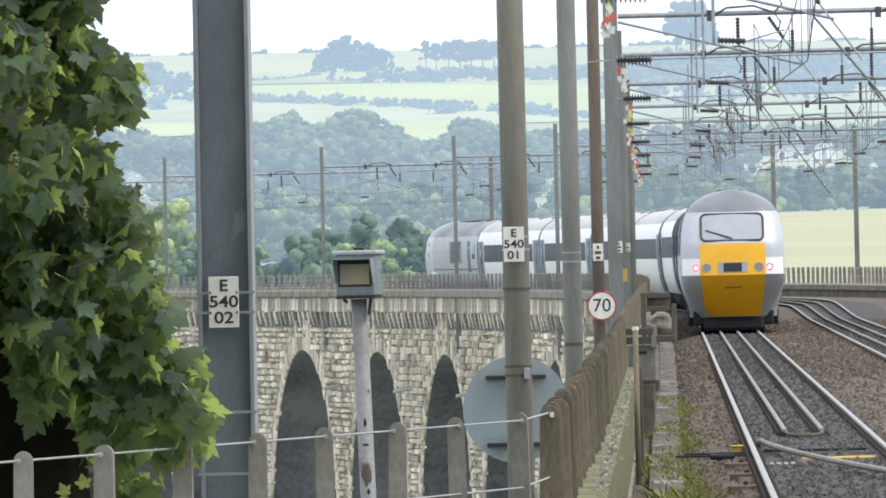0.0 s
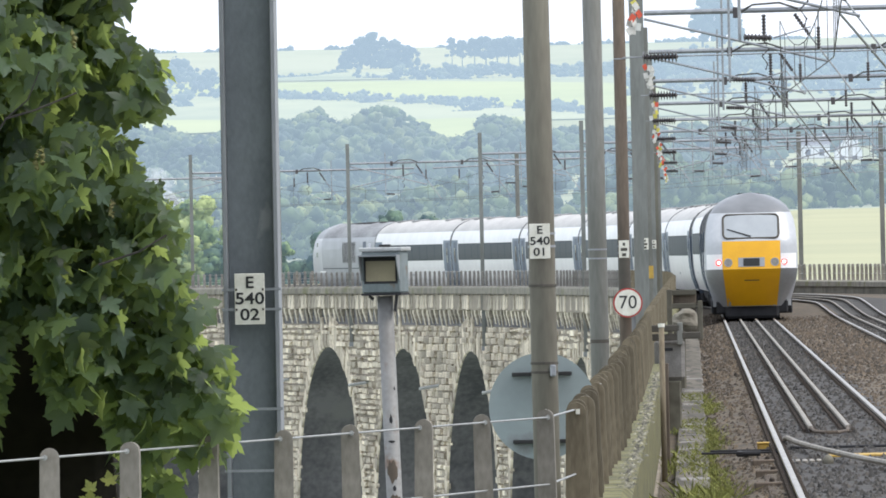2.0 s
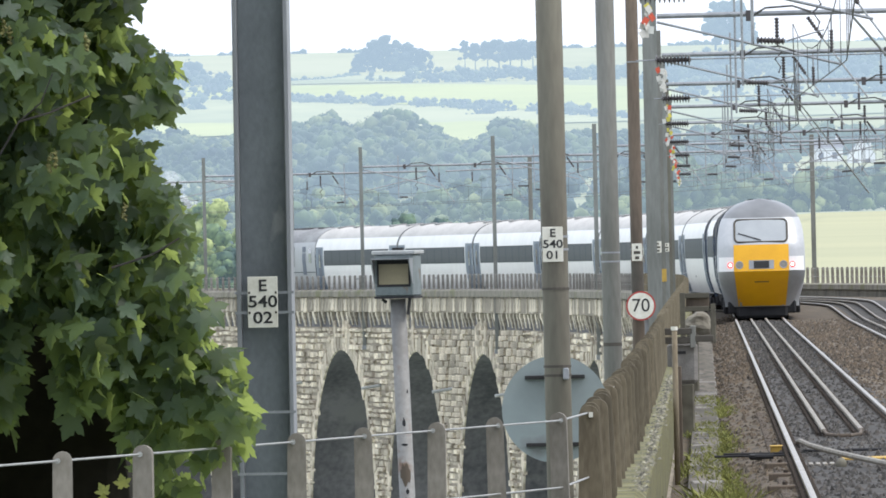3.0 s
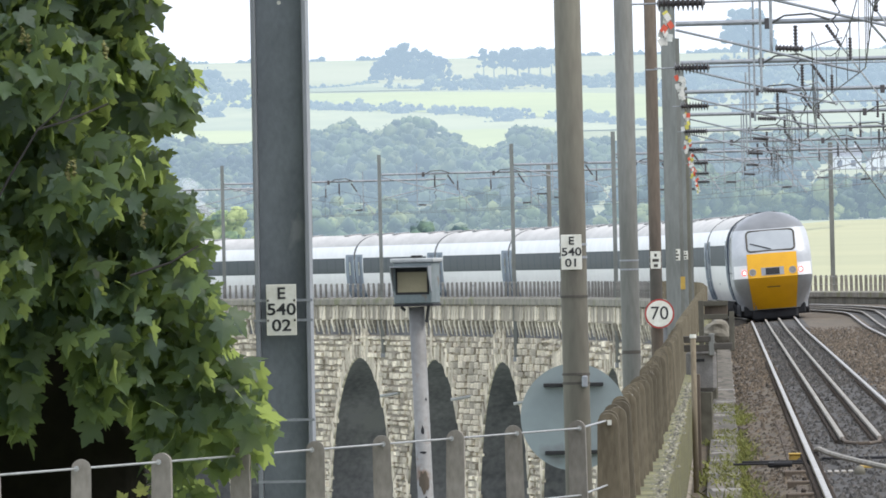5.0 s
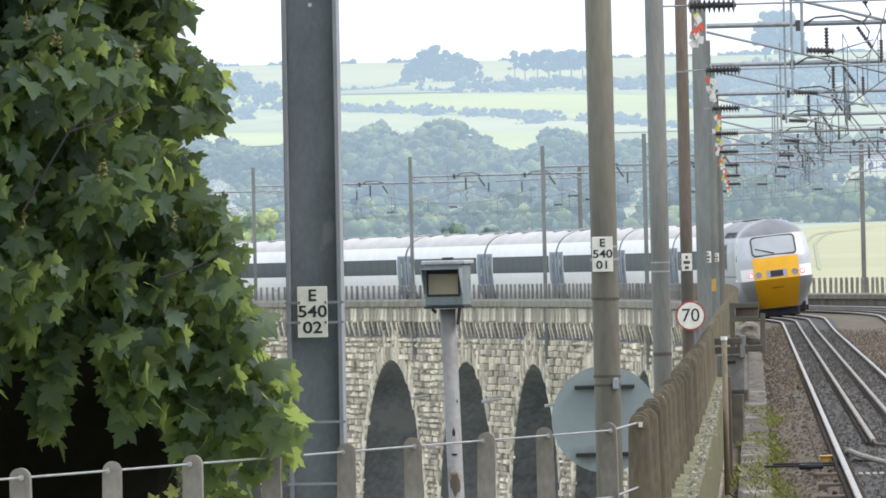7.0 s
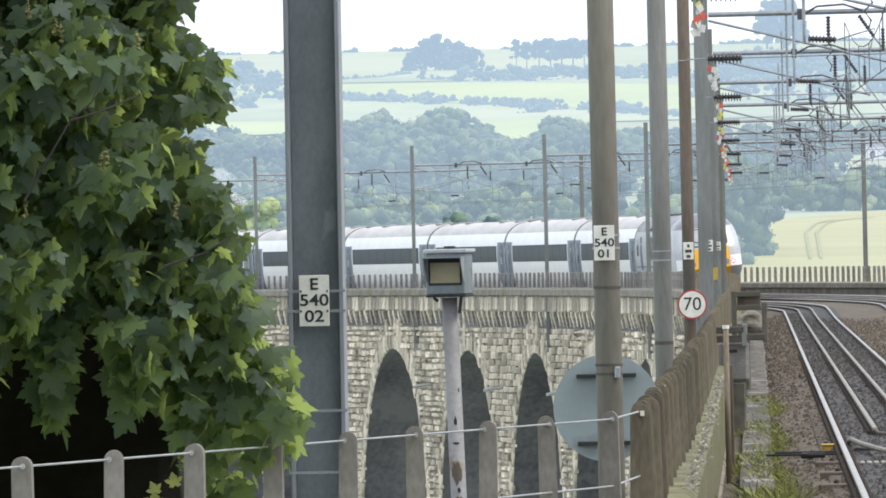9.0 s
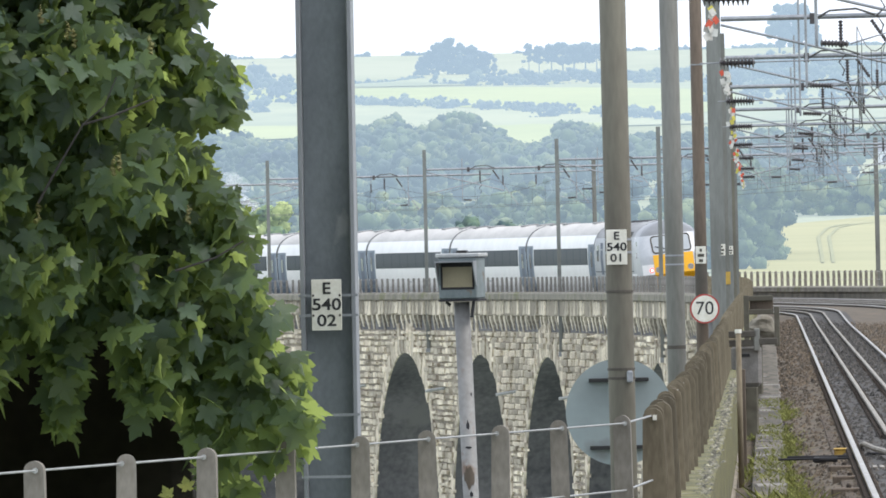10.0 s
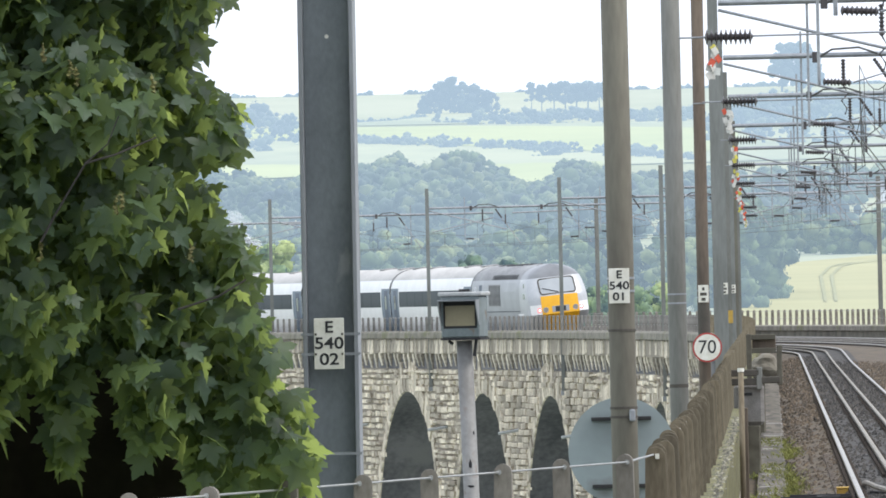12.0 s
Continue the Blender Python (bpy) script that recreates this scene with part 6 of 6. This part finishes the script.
def build_houses():
    for u, d, w, l, h, g in ((723, 1552, 3.3, 6, 1.0, 1), (664, 1562, 3.6, 5, 1.7, 0), (-442, 1000, 1.6, 4, 2.6, 1)):
        x = u * d / F_PX
        ho = thing("house", pose(x, d, land_z(x, d)), "far white rendered house with a dark slate roof", "house")
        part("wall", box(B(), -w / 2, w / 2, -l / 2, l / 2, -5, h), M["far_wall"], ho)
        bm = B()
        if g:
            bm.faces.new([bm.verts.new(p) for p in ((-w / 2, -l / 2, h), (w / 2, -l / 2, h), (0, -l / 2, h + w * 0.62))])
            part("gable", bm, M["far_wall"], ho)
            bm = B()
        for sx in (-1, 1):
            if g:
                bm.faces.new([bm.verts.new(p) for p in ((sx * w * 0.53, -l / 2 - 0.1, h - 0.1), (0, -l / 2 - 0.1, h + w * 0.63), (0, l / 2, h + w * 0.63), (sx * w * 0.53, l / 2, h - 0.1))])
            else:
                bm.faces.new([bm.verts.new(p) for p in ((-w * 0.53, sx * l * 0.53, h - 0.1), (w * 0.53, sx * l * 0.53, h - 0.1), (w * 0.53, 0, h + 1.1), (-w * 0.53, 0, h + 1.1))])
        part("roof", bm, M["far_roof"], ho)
        for k in (-0.25, 0.22):
            part("window", box(B(), k * w - 0.3, k * w + 0.3, -l / 2 - 0.05, -l / 2 - 0.02, h - 1.4, h - 0.6), M["far_roof"], ho)
        part("chimney", box(B(), w * 0.28, w * 0.28 + 0.3, -0.2, 0.2, h, h + 1.5), M["far_wall"], ho)


build_houses()

M["smoke"] = mat("smoke", (0.8, 0.82, 0.84), (0.7, 0.72, 0.75), 1.0, bump=0)
nt = M["smoke"].node_tree
clear, half_clear = nt.nodes.new("ShaderNodeBsdfTransparent"), nt.nodes.new("ShaderNodeMixShader")
half_clear.inputs[0].default_value = 0.88
nt.links.new(nt.nodes["Principled BSDF"].outputs[0], half_clear.inputs[1]), nt.links.new(clear.outputs[0], half_clear.inputs[2])
nt.links.new(half_clear.outputs[0], nt.nodes["Material Output"].inputs[0])


def build_smoke():
    """Thin chimney smoke leaning away to the left, in puffs."""
    rng = np.random.default_rng(6)
    (lv, lf), d, vs, fs, k = LUMPS[1], 1000.0, [], [], 0
    for i in range(34):
        q = rng.random()
        u, v, r = -444 - 58 * q ** 1.2 + rng.normal() * (2 + 7 * q), 72 + 68 * q + rng.normal() * (2 + 7 * q), 0.16 + 0.5 * q * rng.uniform(0.6, 1.2)
        vs += (lv * r * rng.uniform(0.85, 1.1, (len(lv), 1)) + np.array([u * d / F_PX, d - 6 + rng.normal() * 2, 2.23 + v * d / F_PX])).tolist()
        fs += (lf + k).tolist()
        k += len(lv)
    me = bpy.data.meshes.new("smoke")
    me.from_pydata(vs, [], fs)
    me.materials.append(M["smoke"])
    me.polygons.foreach_set("use_smooth", [True] * len(me.polygons))
    return tagged(new("smoke", me), "thin pale smoke drifting from a far chimney", "smoke", kind="stuff")


SMOKE = build_smoke()


# ---- stonework of the viaduct, piece by piece ----
def build_stonework():
    rng = random.Random(17)
    lo, hi = 488.0, 690.0
    # corbels under the parapet
    bm = B()
    prof = [(0.0, -1.12), (0.05, -1.1), (0.08, -0.95), (0.12, -0.78), (0.17, -0.62), (0.18, -0.42), (0.0, -0.42)]
    a = [bm.verts.new((-x, -0.22, z)) for x, z in prof]
    b = [bm.verts.new((-x, 0.22, z)) for x, z in prof]
    bm.faces.new(a), bm.faces.new(b[::-1])
    for i in range(7):
        bm.faces.new((a[i], b[i], b[(i + 1) % 7], a[(i + 1) % 7]))
    me = bpy.data.meshes.new("corbel")
    bm.to_mesh(me)
    bm.free()
    me.materials.append(M["stone_grey"])
    s = lo
    while s < hi:
        share("corbel", me, viaduct, way_pose(s, FACE + 0.01) @ pose(0, 0, 0, rng.uniform(-5, 5), 0, 0) @ Matrix.Diagonal((rng.uniform(0.7, 1.3), rng.uniform(0.7, 1.2), rng.uniform(0.9, 1.06), 1)))
        s += rng.uniform(1.2, 1.55)
    # upright stones between corbels and coping
    bm = B()
    box(bm, -0.02, 0.15, -0.40, 0.40, -0.41, 0.3, 0.03)
    me = bpy.data.meshes.new("parapet_stone")
    bm.to_mesh(me)
    bm.free()
    me.materials.append(M["stone_grey"])
    s = lo
    while s < hi:
        if rng.random() < 0.8:
            share("parapet_stone", me, viaduct, way_pose(s, FACE - 0.19 + rng.uniform(-0.05, 0.03), -0.05 * rng.random()) @ Matrix.Diagonal((1, rng.uniform(0.55, 1.15), rng.uniform(0.75, 1.0), 1)))
        s += rng.uniform(0.85, 1.05)
    # arch rings
    bm = B()
    box(bm, -0.06, 0.4, -0.34, 0.34, 0.0, 0.95, 0.02)
    vm = bpy.data.meshes.new("voussoir")
    bm.to_mesh(vm)
    bm.free()
    vm.materials.append(M["stone"])
    r = SPAN / 2
    for k in range(-3, 5):
        c = APEX_S + k * PITCH
        n = 41
        for i in range(n):
            th = math.pi * (i + 0.5) / n
            zz = APEX_Z - r + r * math.sin(th)
            if zz < -13:
                continue
            s = c - r * math.cos(th)
            long = rng.choice((0.75, 1.0, 1.6)) if 0.3 * math.pi < th < 0.7 * math.pi else rng.uniform(0.6, 1.1)
            share("voussoir", vm, viaduct, way_pose(s, FACE - rng.uniform(-0.02, 0.05), zz) @ pose(0, 0, 0, 90 - math.degrees(th), 0, 0) @ Matrix.Diagonal((1, rng.uniform(0.85, 1.02), long, 1)))
    # coursed blocks of the spandrels and piers
    vs, fs = [], []
    named = []
    z = -1.15
    row = 0
    while z > -14:
        h = rng.choice((0.25, 0.3, 0.34))
        s = lo + (0.6 if row % 2 else 0)
        while s < hi:
            l = rng.choice((0.8, 1.1, 1.4, 1.8))
            k = round((s + l / 2 - APEX_S) / PITCH)
            ds = abs(s + l / 2 - APEX_S - k * PITCH)
            zc = z - h / 2
            spring = APEX_Z - r
            dist = math.hypot(ds, zc - spring) if zc > spring else ds
            if dist > r + 0.5:
                out = rng.choice((0.02, 0.05, 0.08, 0.11, 0.16))
                m = way_pose(s + l / 2, FACE)
                kk = len(vs)
                g = rng.choice((0.01, 0.02, 0.035))
                up, low = z - rng.uniform(-0.03, 0.05), z - h + rng.uniform(-0.03, 0.05)
                if 541 < s < 574 and len(named) < 290:
                    named.append((m @ pose(0, 0, zc + rng.uniform(-0.03, 0.03)), out, l - rng.uniform(0.03, 0.2), h - rng.uniform(0.02, 0.09)))
                    s += l
                    continue
                for x, e in ((0.05, 0.0), (-out, 0.03)):
                    for y, zz in ((-l / 2 + 0.06 + e, low + g + e), (l / 2 - 0.06 - e, low + g + e), (l / 2 - 0.06 - e, up - g - e), (-l / 2 + 0.06 + e, up - g - e)):
                        vs.append(tuple(m @ Vector((x, y + rng.uniform(-0.06, 0.06), zz + rng.uniform(-0.02, 0.02)))))
                fs += [(kk + 4, kk + 5, kk + 6, kk + 7)] + [(kk + i, kk + (i + 1) % 4, kk + 4 + (i + 1) % 4, kk + 4 + i) for i in range(4)]
            s += l
        z -= h
        row += 1
    me = bpy.data.meshes.new("coursed_blocks")
    me.from_pydata(vs, [], fs)
    me.materials.append(M["stone_stuff"])
    ob = new("coursed_blocks", me)
    ob.parent = viaduct
    tagged(ob, "rough coursed sandstone blocks", kind="stuff")
    bm = B()
    box(bm, -1, 0.3, -0.5, 0.5, -0.5, 0.5)
    bk = bpy.data.meshes.new("block")
    bm.to_mesh(bk)
    bm.free()
    bk.materials.append(M["stone"])
    for m, out, l, h in named:
        share("block", bk, viaduct, m @ Matrix.Diagonal((out, l, h, 1)))
    # drain spouts beside the arches
    for k in range(-3, 5):
        s = APEX_S + (k + 0.5) * PITCH
        part("drain_spout", tube(B(), (0.1, 0, -3.85), (-0.95, 0, -4.0), 0.07, n=8), M["lid_grey"], viaduct).matrix_basis = way_pose(s, FACE)


build_stonework()


# ---- movement ----
def motions():
    walk(SMOKE, [(0, pose(0.15, 0, -0.1)), (6, pose(0, 0, 0)), (12, pose(-0.15, 0, 0.1))])
    for ob, ahead, length, turned in TRAIN:
        walk(ob, [(0.5 * i, vehicle_pose(0.5 * i, ahead, length, turned)) for i in range(25)])
    for i, (sp, home) in enumerate(SPRAYS):
        rows = []
        for j in range(25):
            t = 0.5 * j
            a, b = math.sin(t * 2.3 + i * 1.7), math.sin(t * 3.1 + i * 0.9)
            rows.append((t, Matrix.Translation(home + Vector((0.010 * a, 0, 0.006 * b))) @ pose(0, 0, 0, 1.2 * b, 1.6 * a, 1.5 * b)))
        walk(sp, rows)


motions()
